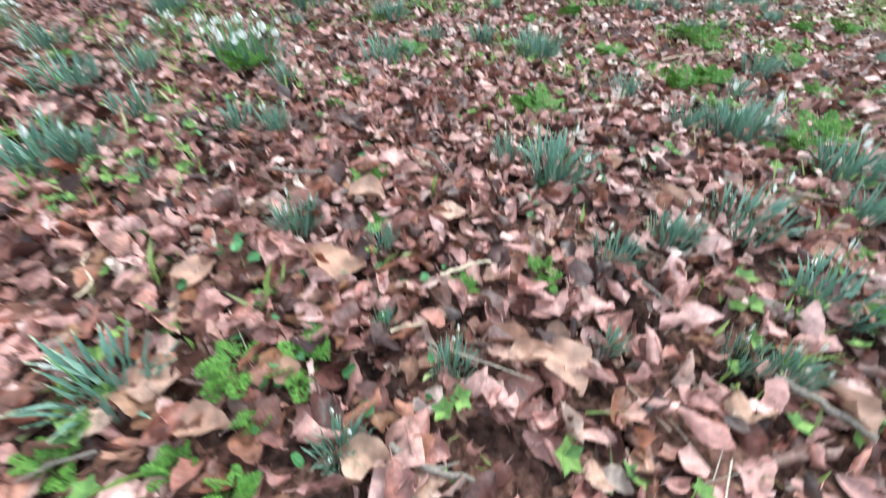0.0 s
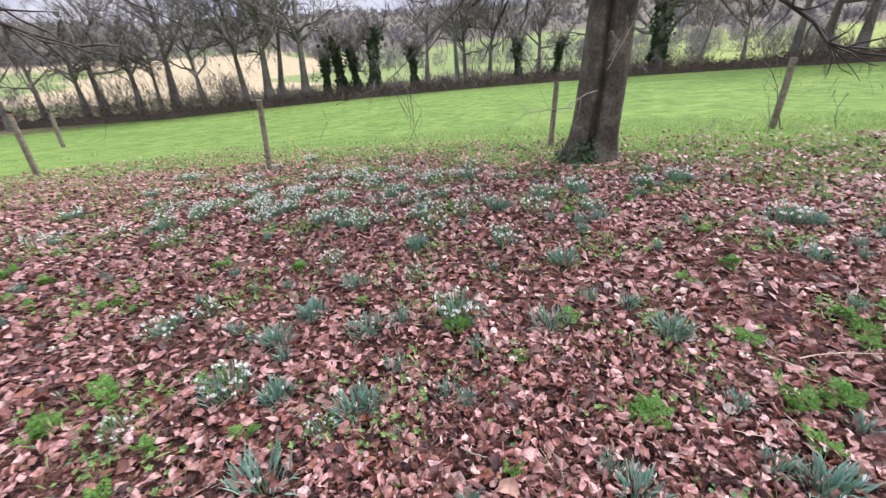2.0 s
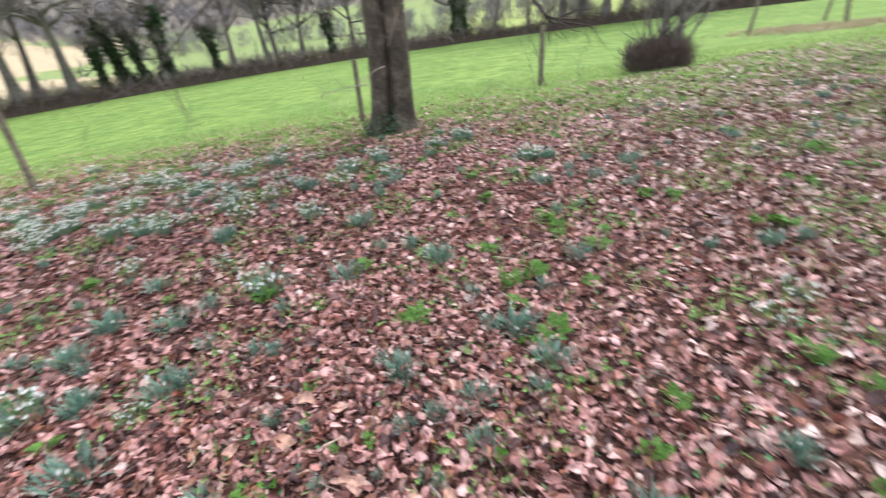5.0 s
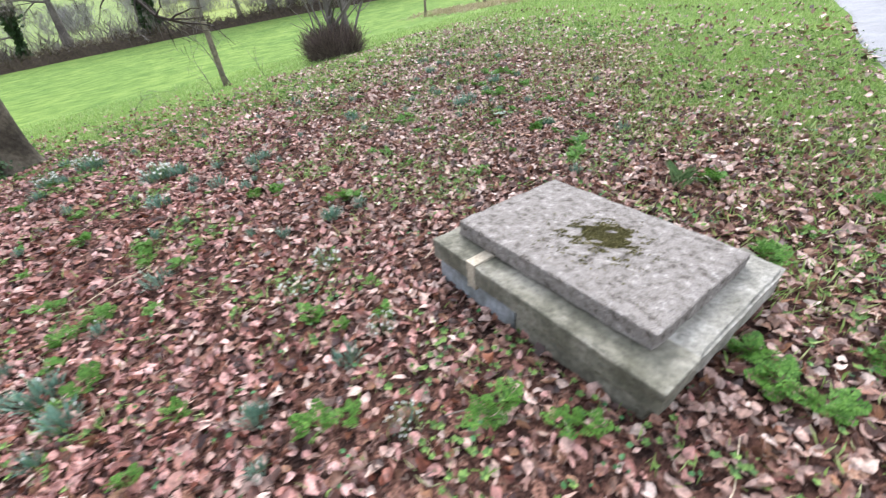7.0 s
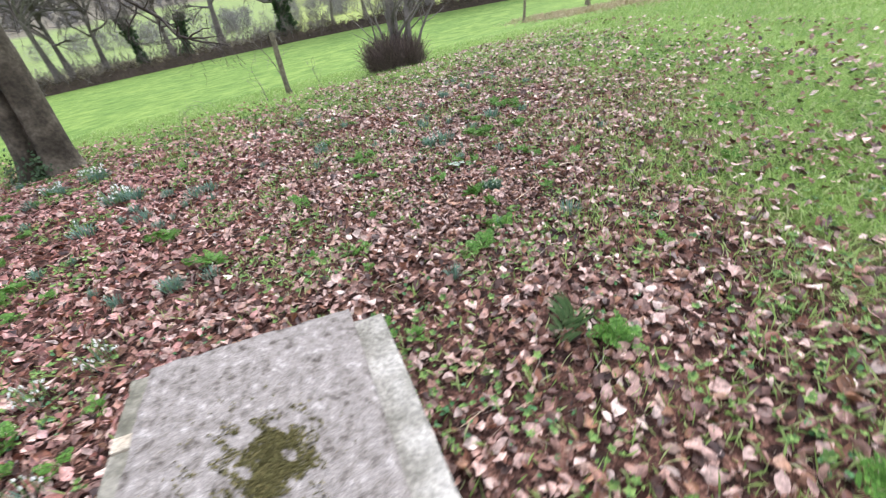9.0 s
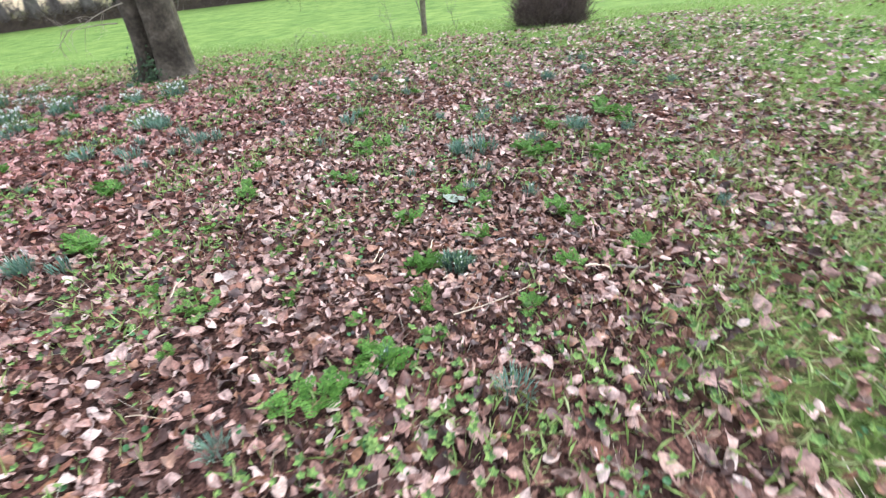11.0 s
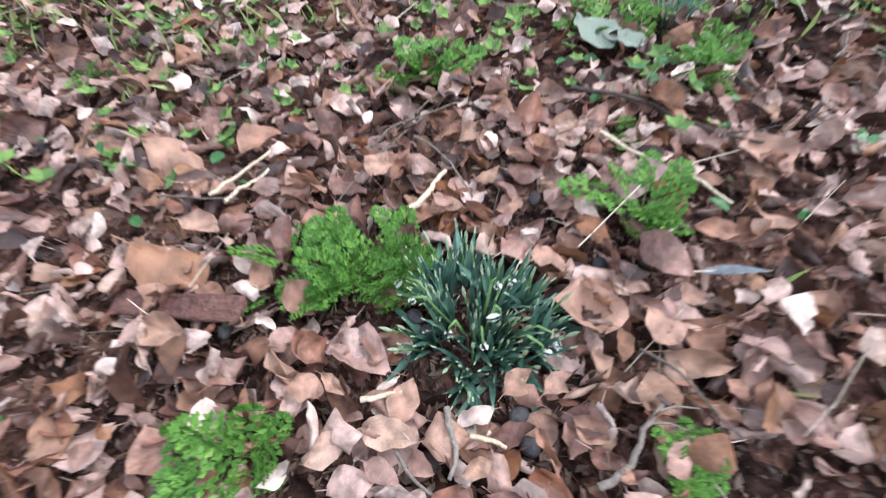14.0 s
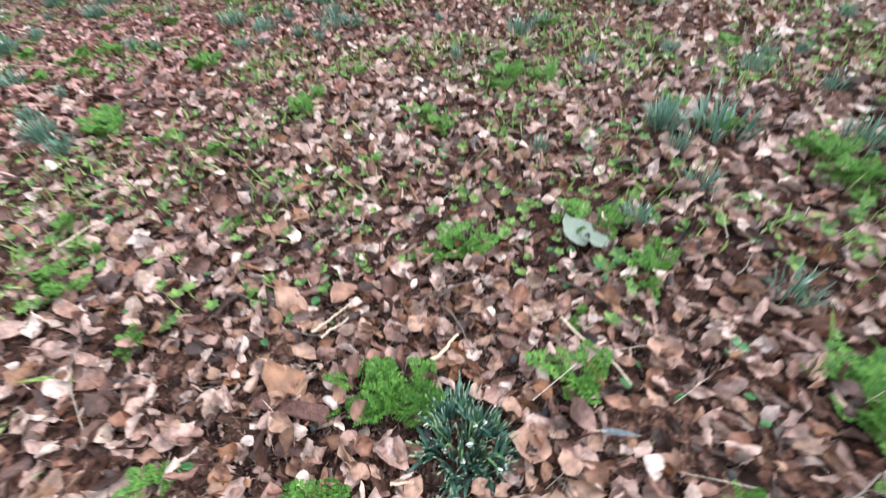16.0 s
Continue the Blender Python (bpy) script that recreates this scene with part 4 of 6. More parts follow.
def farm_house():
    x, y = at_bearing(76.6, 150)
    ob = empty("house", x, y, hz(x, y) - 0.3, 92)

    def block(name, sx, sy, z0, z1, cx, cy, mat, parent=ob, gable=0.0):
        h = z1 - z0
        V = [(cx + a * sx / 2, cy + b * sy / 2, z0 + c * h) for c in (0, 1) for b in (-1, 1) for a in (-1, 1)]
        F = [(0, 1, 3, 2), (4, 6, 7, 5), (0, 4, 5, 1), (2, 3, 7, 6), (0, 2, 6, 4), (1, 5, 7, 3)]
        if gable:
            V += [(cx - sx / 2, cy, z1 + gable), (cx + sx / 2, cy, z1 + gable)]
            F = [(0, 1, 3, 2), (0, 4, 5, 1), (2, 3, 7, 6), (0, 2, 6, 4), (1, 5, 7, 3), (4, 6, 8, 8), (5, 9, 7, 7)]
        me = bpy.data.meshes.new(name)
        me.from_pydata(V, [], [tuple(dict.fromkeys(f)) for f in F])
        me.materials.append(mat)
        return part(name, me, parent)

    def roof(sx, sy, z1, rise, cx, cy, t=0.25):
        V = []
        for dz in (0, t):
            V += [(cx - sx / 2, cy - sy / 2, z1 + dz), (cx + sx / 2, cy - sy / 2, z1 + dz), (cx + sx / 2, cy, z1 + rise + dz), (cx - sx / 2, cy, z1 + rise + dz), (cx + sx / 2, cy + sy / 2, z1 + dz), (cx - sx / 2, cy + sy / 2, z1 + dz)]
        F = [(6, 7, 8, 9), (9, 8, 10, 11), (0, 3, 2, 1), (3, 5, 4, 2), (0, 1, 7, 6), (4, 5, 11, 10), (1, 2, 8, 7), (2, 4, 10, 8), (3, 0, 6, 9), (5, 3, 9, 11)]
        me = bpy.data.meshes.new("roof")
        me.from_pydata(V, [], F)
        me.materials.append(M_SLATE)
        return part("roof", me, ob, "blue-grey slate roof")

    block("wall", 6.5, 7.0, 0, 3.6, 0, 0, M_WHITE, gable=2.0)
    roof(7.0, 7.6, 3.6, 2.0, 0, 0)
    block("wall", 5.0, 6.4, 0, 2.6, 0, -6.5, M_WHITE)
    roof(5.6, 7.0, 2.6, 1.8, 0, -6.5)
    for cy in (-7.5, -5.4, -2.0, 1.2):
        w = block("window", 0.12, 1.0, 1.0, 2.1, 3.32 if cy > -4.6 else 2.56, cy, M_GLASS)
    tagged(ob, "low white farmhouse with slate roofs beyond the hedge", "house")
    for az, r, s in ((74.2, 84, 1.5), (76, 82, 1.0), (73, 81, 1.1)):
        n = 420
        v = rng.normal(0, 1, (n, 3))
        v /= np.linalg.norm(v, axis=1, keepdims=True)
        leaf = np.array([(-0.5, 0, 0), (0.5, 0, 0), (0.2, 0.5, 0.2), (-0.3, 0.4, 0.1)]) * 0.35
        V, F = scatter(leaf, [(0, 1, 2, 3)], turns(*rng.uniform(0, 6.28, (3, n))), v * rng.uniform(0.5, 1.0, (n, 1)) * (1.0, 1.0, 0.8) + (0, 0, 0.8))
        b = new("bush", np_mesh("bush", V, F, M_RUSSET))
        bx, by = at_bearing(az, r)
        b.matrix_world = pose(bx, by, hz(bx, by)) @ Matrix.Diagonal((s, s, s, 1))
        tagged(b, "russet rounded bush beyond the hedge", "bush", "russet bushes")


farm_house()


# ---- fallen leaves ----
def leaf_shape(seed, rows=6, cols=3, stalk=True, wide=None):
    """A dry leaf 1 long: pointed oval, rolled along a slant, crumpled and a little torn; faces of four."""
    rnd = np.random.default_rng(seed)
    t = np.linspace(0.0, 1.0, rows)[:, None]
    u = np.linspace(-1.0, 1.0, cols)[None, :]
    w0 = wide or rnd.uniform(0.27, 0.40)
    half = w0 * np.maximum(0.04, np.sin(np.pi * np.clip(0.03 + 0.95 * t, 0, 1) ** rnd.uniform(0.7, 1.1))) ** rnd.uniform(0.7, 1.0)
    ragged = 1 + 0.10 * np.sin(rnd.uniform(5, 9) * t + 2.5 * np.sign(u) + seed) + 0.06 * np.sin(rnd.uniform(14, 22) * t + 4 * np.sign(u))
    x = u * half * ragged
    y = t - 0.5 + 0.03 * np.cos(3 * u + seed) + 0 * u
    if rnd.random() < 0.3:  # a torn corner
        x = np.where((t > 0.55) & (u > 0.3), x * rnd.uniform(0.25, 0.6), x)
    z = rnd.uniform(-0.15, 1.0) * np.abs(x) + 0.030 * np.sin(9 * t + 3 * u + seed) + 0.022 * np.sin(17 * t - 5 * u + 2 * seed)
    z = z + rnd.normal(0, 0.09) * np.abs(u) ** 3 * np.sin(np.pi * t) + rnd.normal(0, 0.010, z.shape)
    # roll about an axis that lies aslant
    a, k = rnd.normal(0.6, 0.8), rnd.normal(1.2, 1.9)
    k = k if abs(k) > 0.2 else 0.2
    along, across = x * math.cos(a) + y * math.sin(a), -x * math.sin(a) + y * math.cos(a)
    bent, up = (1 / k - z) * np.sin(k * along), (1 / k) - (1 / k - z) * np.cos(k * along)
    x, y, z = bent * math.cos(a) - across * math.sin(a), bent * math.sin(a) + across * math.cos(a), up
    V = list(np.stack([x, y, z - z.mean()], -1).reshape(-1, 3))
    F = [(cols * i + j, cols * i + j + 1, cols * (i + 1) + j + 1, cols * (i + 1) + j) for i in range(rows - 1) for j in range(cols - 1)]
    if stalk:
        q, b = np.array(V[cols // 2]), len(V)
        V += [q + (-0.012, 0, 0), q + (0.012, 0, 0), q + (0.06, -0.26, 0.03), q + (0.045, -0.26, 0.03)]
        F.append((b, b + 1, b + 2, b + 3))
    return np.array(V), np.array(F)


WALKED = [(0.0, 0.0), (0.1, -0.2), (1.0, -0.5), (2.1, -0.8), (3.1, -0.8), (4.1, -0.4), (5.0, 0.6), (5.5, 1.5), (5.4, 2.4)]


def near_walk(x, y):
    return np.min([np.hypot(x - a, y - b) for a, b in WALKED], axis=0)


def in_tomb(x, y, grown=0.0):
    c, s = math.cos(radians(8.8)), math.sin(radians(8.8))
    dx, dy = x - 3.745, y - 0.395
    return (np.abs(c * dx + s * dy) < 0.50 + grown) & (np.abs(-s * dx + c * dy) < 0.66 + grown)


def deep_litter(x, y):
    """The two places that are looked at from close by."""
    return (np.hypot((x - 0.1) / 1.25, (y - 1.05) / 1.05) < 1) | (np.hypot(x - 5.2, y - 2.7) < 0.95)


def lay_leaves(name, x, y, shapes, lo, hi, lift, mat, label):
    per = np.arange(len(x)) % len(shapes)
    pieces = []
    for k, (V, F) in enumerate(shapes):
        sel = per == k
        n = sel.sum()
        flip = np.where(rng.random(n) < 0.35, math.pi, 0)
        R = turns(rng.normal(0, 0.52, n) + flip, rng.normal(0, 0.52, n), rng.uniform(0, 6.28, n))
        size = rng.uniform(lo, hi, n) * np.where(rng.random(n) < 0.12, 1.3, 1) * np.where(np.hypot(x[sel] - 5.25, y[sel] - 2.55) < 0.7, 0.8, 1)
        pos = np.stack([x[sel], y[sel], height(x[sel], y[sel]) + rng.uniform(0.004, lift, n) + 0.035 * (1 - litter(x[sel], y[sel]))], -1)
        pieces.append(scatter(V, F, R, pos, size))
    ob = new(name, np_mesh(name, *joined(*pieces), mat, True))
    return tagged(ob, label, "leaves", kind="stuff")


def lay_litter():
    n = 400000
    x, y = rng.uniform(-16, 12, n), rng.uniform(-3, 13, n)
    d = near_walk(x, y)
    bare = smooth((waves(x, y, 0.55, 9) + 0.25) / 0.8)
    p = litter(x, y) * (0.68 + 0.32 * bare)
    p = np.maximum(p, np.where(x < 3.5, 0.07, 0.19) * (np.interp(x, FENCE_X, FENCE_Y) + 0.6 > y) * np.clip(1.1 + waves(x, y, 0.45, 6), 0.15, 1.6) * np.clip((11.5 - x) / 3, 0.2, 1) + 0.012)
    p = p * np.where(d < 2.3, 1.0, 0.66) * (1 - 0.28 * greenery(x, y))
    hearts = (np.hypot(x - 5.27, y - 2.55) < 0.095) | (np.hypot(x - 5.085, y - 2.506) < 0.085)
    keep = (rng.random(n) < p) & ~in_tomb(x, y, 0.02) & ~hearts & (y > 1.2 + 0.566 * (x - 8.7))
    x, y = x[keep], y[keep]
    # deeper drifts where the walk begins and round the large clump
    ex, ey = np.append(rng.uniform(-1.4, 1.6, 4200), rng.uniform(4.0, 6.4, 2200)), np.append(rng.uniform(-0.1, 2.4, 4200), rng.uniform(1.6, 3.9, 2200))
    inside = deep_litter(ex, ey) & (rng.random(len(ex)) < 1 - 0.35 * greenery(ex, ey) * (ex > 3))
    ex, ey = ex[inside], ey[inside]
    ex, ey = np.append(ex, rng.normal(5.27, 0.36, 500)), np.append(ey, rng.normal(2.55, 0.34, 500))
    clear = (np.hypot(ex - 5.27, ey - 2.55) > 0.10) & (np.hypot(ex - 5.085, ey - 2.506) > 0.09)
    x, y = np.append(x, ex[clear]), np.append(y, ey[clear])
    d = near_walk(x, y)
    close = d < 2.3
    red = rng.random(len(x)) < np.clip((3.9 - x) / 3.0, 0, 0.85)
    deep = deep_litter(x, y)
    deep_shapes, near_shapes = [leaf_shape(s, 8, 4) for s in range(26)], [leaf_shape(140 + s, 5) for s in range(18)]
    far_shapes, last_shapes = [leaf_shape(40 + s, 3, 3, False) for s in range(12)], [leaf_shape(60 + s, 3, 2, False) for s in range(12)]
    for sel, mat, tone in ((~red, M_LEAF, "pink-brown"), (red, M_LEAF_RED, "russet-red")):
        a = lay_leaves("leaf_litter", x[sel & deep], y[sel & deep], deep_shapes, 0.034, 0.076, 0.048, mat, "deep litter of curled " + tone + " fallen leaves")
        if mat == M_LEAF:
            first = a
        k = sel & close & ~deep
        lay_leaves("leaf_litter", x[k], y[k], near_shapes, 0.040, 0.078, 0.036, mat, "thick litter of dry " + tone + " fallen leaves")
        k = sel & ~close & (d < 4.2)
        lay_leaves("leaf_litter", x[k], y[k], far_shapes, 0.052, 0.088, 0.03, mat, "strewn " + tone + " fallen leaves on dark soil")
        k = sel & ~close & (d >= 4.2)
        lay_leaves("leaf_litter", x[k], y[k], last_shapes, 0.06, 0.10, 0.03, mat, "scattered " + tone + " fallen leaves thinning towards grass")
    # the leaves passed nearest, each for itself
    meshes = []
    for s in range(12):
        V, F = leaf_shape(80 + s, 9, 5)
        meshes.append(np_mesh("fallen_leaf", V, F, M_LEAF_ONE, True))
    for k in range(300):
        c = (5.25, 2.60) if k < 210 else (0.0, 0.75)
        px, py = c[0] + rng.normal(0, 0.36), c[1] + rng.normal(0, 0.30)
        if math.hypot(px - 5.27, py - 2.55) < 0.105 or math.hypot(px - 5.085, py - 2.506) < 0.09:
            continue
        o = part("fallen_leaf", meshes[k % 12], first)
        s = rng.uniform(0.034, 0.060)
        o.matrix_world = pose(px, py, hz(px, py) + rng.uniform(0.015, 0.045), rng.normal(0, 17) + (180 if rng.random() < 0.3 else 0), rng.normal(0, 17), rng.uniform(0, 360)) @ Matrix.Diagonal((s, s, s, 1))


# ---- snowdrops ----
def blade_mesh(length, width, arch, n):
    """One strap leaf with a pale tip."""
    V, F = [], []
    for i in range(n + 1):
        t = 0.9 * i / (n - 1) if i < n else 1.0
        w = width * (0.75 + 0.5 * math.sin(math.pi * min(t * 1.1, 1))) * (1 if t < 0.9 else 0.45)
        yy, z = arch * length * t ** 2, length * (t - 0.35 * arch * t ** 2)
        V += [(-w / 2, yy, z), (0, yy + w * 0.22, z), (w / 2, yy, z)]
        if i:
            k = 3 * (i - 1)
            F += [(k, k + 1, k + 4, k + 3), (k + 1, k + 2, k + 5, k + 4)]
    return np.array(V), np.array(F), np.array([0] * (2 * n - 2) + [1] * 2)


def flower_arrays():
    """A nodding drop of three white petals; hung at the origin, faces of four."""
    V, F = [], []
    for k in range(3):
        a0 = k * 2.094
        b = len(V)
        for i in range(5):
            t = i / 4
            r, z = 0.0065 * math.sin(math.pi * (0.12 + 0.75 * t)), -0.019 * t
            for da in (-0.55, 0, 0.55):
                f = math.sin(math.pi * (0.1 + 0.85 * t))
                V.append((r * math.cos(a0 + da * f), r * math.sin(a0 + da * f), z))
            if i:
                q = b + 3 * (i - 1)
                F += [(q, q + 1, q + 4, q + 3), (q + 1, q + 2, q + 5, q + 4)]
    return np.array(V), np.array(F)


FLOWER_V, FLOWER_F = flower_arrays()


def bloom_mesh(tilt, size):
    """A flower hanging from its bent stalk, 9 cm tall."""
    drop = (FLOWER_V * size) @ turns(tilt, 0, 0)[0].T + (0.02, 0, 0.088)
    stalk = tube([(0, 0, 0), (0.006, 0, 0.06), (0.013, 0, 0.096), (0.02, 0, 0.089)], [0.0017, 0.0015, 0.0012, 0.001], 4)
    V, F = joined((drop, FLOWER_F), stalk)
    return np_mesh("flower", V, F, [M_PETAL, M_STEM], True, [0] * len(FLOWER_F) + [1] * len(stalk[1]))


BLOOMS = [bloom_mesh(0.3, 0.85), bloom_mesh(-0.4, 1.0), bloom_mesh(0.0, 1.1)]


def hero_clump():
    x0, y0 = 5.27, 2.545
    ob = empty("snowdrop_clump", x0, y0, hz(x0, y0))
    blades = [np_mesh("leaf_blade", V, F, [M_BLADE_ONE, M_TIP], True, I) for V, F, I in
              (blade_mesh(l, w, a, 6) for l, w, a in ((0.092, 0.0066, 0.12), (0.098, 0.0070, 0.22), (0.082, 0.0064, 0.36), (0.104, 0.0064, 0.06), (0.085, 0.0085, 1.0)))]
    scape = tube([(0, 0, 0), (0.001, 0.002, 0.05), (0, 0.004, 0.085)], [0.0017, 0.0016, 0.0014], 5)
    pod = tube([(0, 0.004, 0.083), (0, 0.0045, 0.088), (0.0005, 0.0055, 0.096), (0.001, 0.007, 0.104)], [0.0014, 0.0024, 0.0022, 0.0005], 6)
    bud = np_mesh("bud", *joined(scape, pod), [M_STEM, M_TIP], True, [0] * len(scape[1]) + [1] * len(pod[1]))
    bulbs = 0
    while bulbs < 92:
        r, a = 0.070 * math.sqrt(rng.random()), rng.uniform(0, 6.283)
        bx, by = r * math.cos(a), r * math.sin(a) * 0.88
        if abs(bx + 0.02 + 0.3 * by) < 0.009 and by < 0.03 or math.hypot(bx - 0.03, by - 0.03) < 0.012:
            continue
        bulbs += 1
        out = r / 0.070
        yaw0, lean0 = math.degrees(a) - 90 + rng.normal(0, 35), 2 + 17 * out ** 2 + rng.normal(0, 6)
        for _ in range(int(rng.integers(3, 5))):
            o = part("leaf_blade", blades[4 if out > 0.85 and rng.random() < 0.35 else int(rng.integers(0, 4))], ob)
            s = rng.uniform(0.60, 0.90)
            o.matrix_basis = pose(bx + rng.normal(0, 0.003), by + rng.normal(0, 0.003), -0.004, -(lean0 + rng.normal(0, 6)), rng.normal(0, 5), yaw0 + rng.normal(0, 40)) @ Matrix.Diagonal((s, s, s, 1))
        if rng.random() < 0.55:
            o = part("bud", bud, ob, "pale sheathed flower bud")
            s = rng.uniform(0.68, 0.88)
            o.matrix_basis = pose(bx, by, -0.004, -(lean0 + rng.normal(0, 5)), 0, yaw0) @ Matrix.Diagonal((s, s, s, 1))
    fl = np_mesh("flower", FLOWER_V, FLOWER_F, M_PETAL, True)
    for k in range(9):
        a, r = rng.uniform(0, 6.283), rng.uniform(0.02, 0.095)
        z = max(0.03, 0.10 - 0.5 * r + rng.normal(0, 0.008))
        f = part("flower", fl, ob, "nodding white snowdrop")
        px, py = r * math.cos(a), r * math.sin(a)
        f.matrix_basis = pose(px, py, z, rng.normal(0, 25), rng.normal(0, 25), rng.uniform(0, 360)) @ Matrix.Diagonal((0.7, 0.7, 0.8, 1))
        V, F = tube([(0.35 * px, 0.35 * py, 0), (0.75 * px, 0.75 * py, z * 0.9 + 0.02), (0.95 * px, 0.95 * py, z + 0.012), (px, py, z)], [0.0018, 0.0016, 0.0012, 0.001], 4)
        part("stem", np_mesh("stem", V, F, M_STEM, True), ob)
    tagged(ob, "dense blue-green snowdrop clump with pale tips and few flowers", "snowdrops", "snowdrop clumps")


def clump_variant(seed, blades, radius, flowers, bloom=1.0):
    rnd = np.random.default_rng(seed)
    ob = new("snowdrop_clump")
    pieces, idx = [], []
    for l, w, ar in ((0.085, 0.0068, 0.15), (0.095, 0.007, 0.28), (0.075, 0.0068, 0.6)):
        V, F, I = blade_mesh(l, w, ar, 4)
        n = blades // 3
        a, r = rnd.uniform(0, 6.283, n), radius * np.sqrt(rnd.random(n))
        R = turns(-(0.06 + 0.34 * (r / radius) ** 2 + rnd.normal(0, 0.13, n)), 0, a - math.pi / 2 + rnd.normal(0, 0.5, n))
        pieces.append(scatter(V, F, R, np.stack([r * np.cos(a), r * np.sin(a), np.full(n, -0.005)], -1), rnd.uniform(0.75, 1.15, n)))
        idx.append(np.tile(I, n))
    part("foliage", np_mesh("foliage", *joined(*pieces), [M_BLADE, M_TIP], True, np.concatenate(idx)), ob)
    for a in rnd.uniform(0, 6.283, flowers):
        r = radius * 1.1 * math.sqrt(rnd.random())
        px, py, z = r * math.cos(a), r * math.sin(a), 0.10 - 0.2 * r + rnd.normal(0, 0.012)
        o = part("flower", BLOOMS[int(rnd.integers(0, 3))], ob)
        o.matrix_basis = pose(px * 0.8, py * 0.8, 0, 0, 0, math.degrees(a)) @ Matrix.Diagonal((bloom, bloom, 1.1 * z / 0.09, 1))
    return ob


# places along the ground, by the space they grow in; the third number is the size
FIRST_SLOPE = [(-0.0, 5.87, 1.31), (0.42, 6.14, 1.31), (-0.8, 5.46, 1.31), (1.34, 4.72, 1.31), (1.4, 3.82, 1.31), (-2.01, 1.32, 1.31), (-1.9, 0.85, 1.13), (-1.58, 0.93, 0.99), (-1.22, 0.51, 1.31), (-9.16, 1.82, 1.31), (-3.48, 3.39, 1.31), (-2.03, 1.66, 1.2), (-2.58, 5.84, 1.31), (-1.51, 4.4, 1.31), (-1.13, 4.97, 1.31), (-1.9, 3.04, 1.27), (1.37, 4.8, 0.97), (-3.5, 3.69, 0.97), (-1.71, 4.55, 0.81), (-0.43, 3.88, 0.65)]
FIRST_FEET = [(-0.47, 0.39, 1.06), (-0.13, 0.33, 0.33), (0.01, 0.46, 0.34), (-0.1, 0.53, 0.33), (0.27, 1.11, 0.96), (0.16, 1.19, 0.47), (0.66, 1.79, 0.96), (0.38, 2.31, 1.15), (-0.33, 2.17, 1.15), (0.11, 2.56, 1.15), (-0.47, 3.15, 1.15), (-1.49, 1.66, 1.15), (-1.33, 1.84, 1.15), (-1.1, 1.03, 1.15), (-1.02, 1.1, 0.68), (-0.69, 1.32, 0.88), (-0.57, 1.31, 0.51), (-1.09, 1.41, 0.66), (-0.79, 0.98, 0.47), (0.49, 0.83, 0.51), (0.68, 0.9, 0.86), (0.78, 1.46, 1.09), (0.93, 1.43, 1.14), (0.71, 0.65, 0.7), (0.27, 0.52, 0.38), (0.54, 0.48, 0.33), (0.48, 0.5, 0.33), (1.0, 0.96, 0.84), (1.09, 1.15, 0.95), (0.35, 0.76, 0.47), (-0.14, 0.74, 0.47), (-0.33, 0.79, 0.47)]
BY_TOMB = [(5.61, 3.31, 0.83), (5.02, 3.97, 0.82), (5.21, 4.04, 1.1), (4.76, 3.53, 0.59), (5.95, 4.52, 0.99), (0.54, 6.14, 1.1), (0.2, 5.71, 1.1), (1.57, 4.66, 1.1), (2.39, 4.22, 0.99), (1.14, 1.85, 0.81), (1.95, 0.6, 0.65), (2.42, 0.67, 0.65), (5.28, 5.83, 0.88), (5.71, 6.16, 0.88), (2.51, 4.31, 0.81), (1.72, 3.93, 0.81), (2.77, 2.23, 0.81), (-0.35, 4.33, 0.96)]
IN_FLOWER = [(-6.59, 1.85, 1.21), (-6.77, 1.65, 1.21), (-2.89, 1.05, 1.07), (-2.86, 1.38, 0.91), (-4.71, 5.67, 1.21), (-1.17, 0.85, 0.58), (-2.19, 0.39, 0.7), (-2.46, 2.44, 0.97), (-1.6, 2.48, 0.7), (-4.79, 4.16, 1.21), (-5.54, 3.34, 1.21), (-3.94, 4.99, 1.21), (-3.79, 5.82, 1.21), (-2.96, 5.36, 1.21), (-6.04, 2.91, 1.21), (-4.79, 3.58, 1.21), (2.55, 1.6, 0.82), (2.52, 0.18, 0.62), (2.65, 0.77, 0.62), (2.3, 1.4, 0.72)]


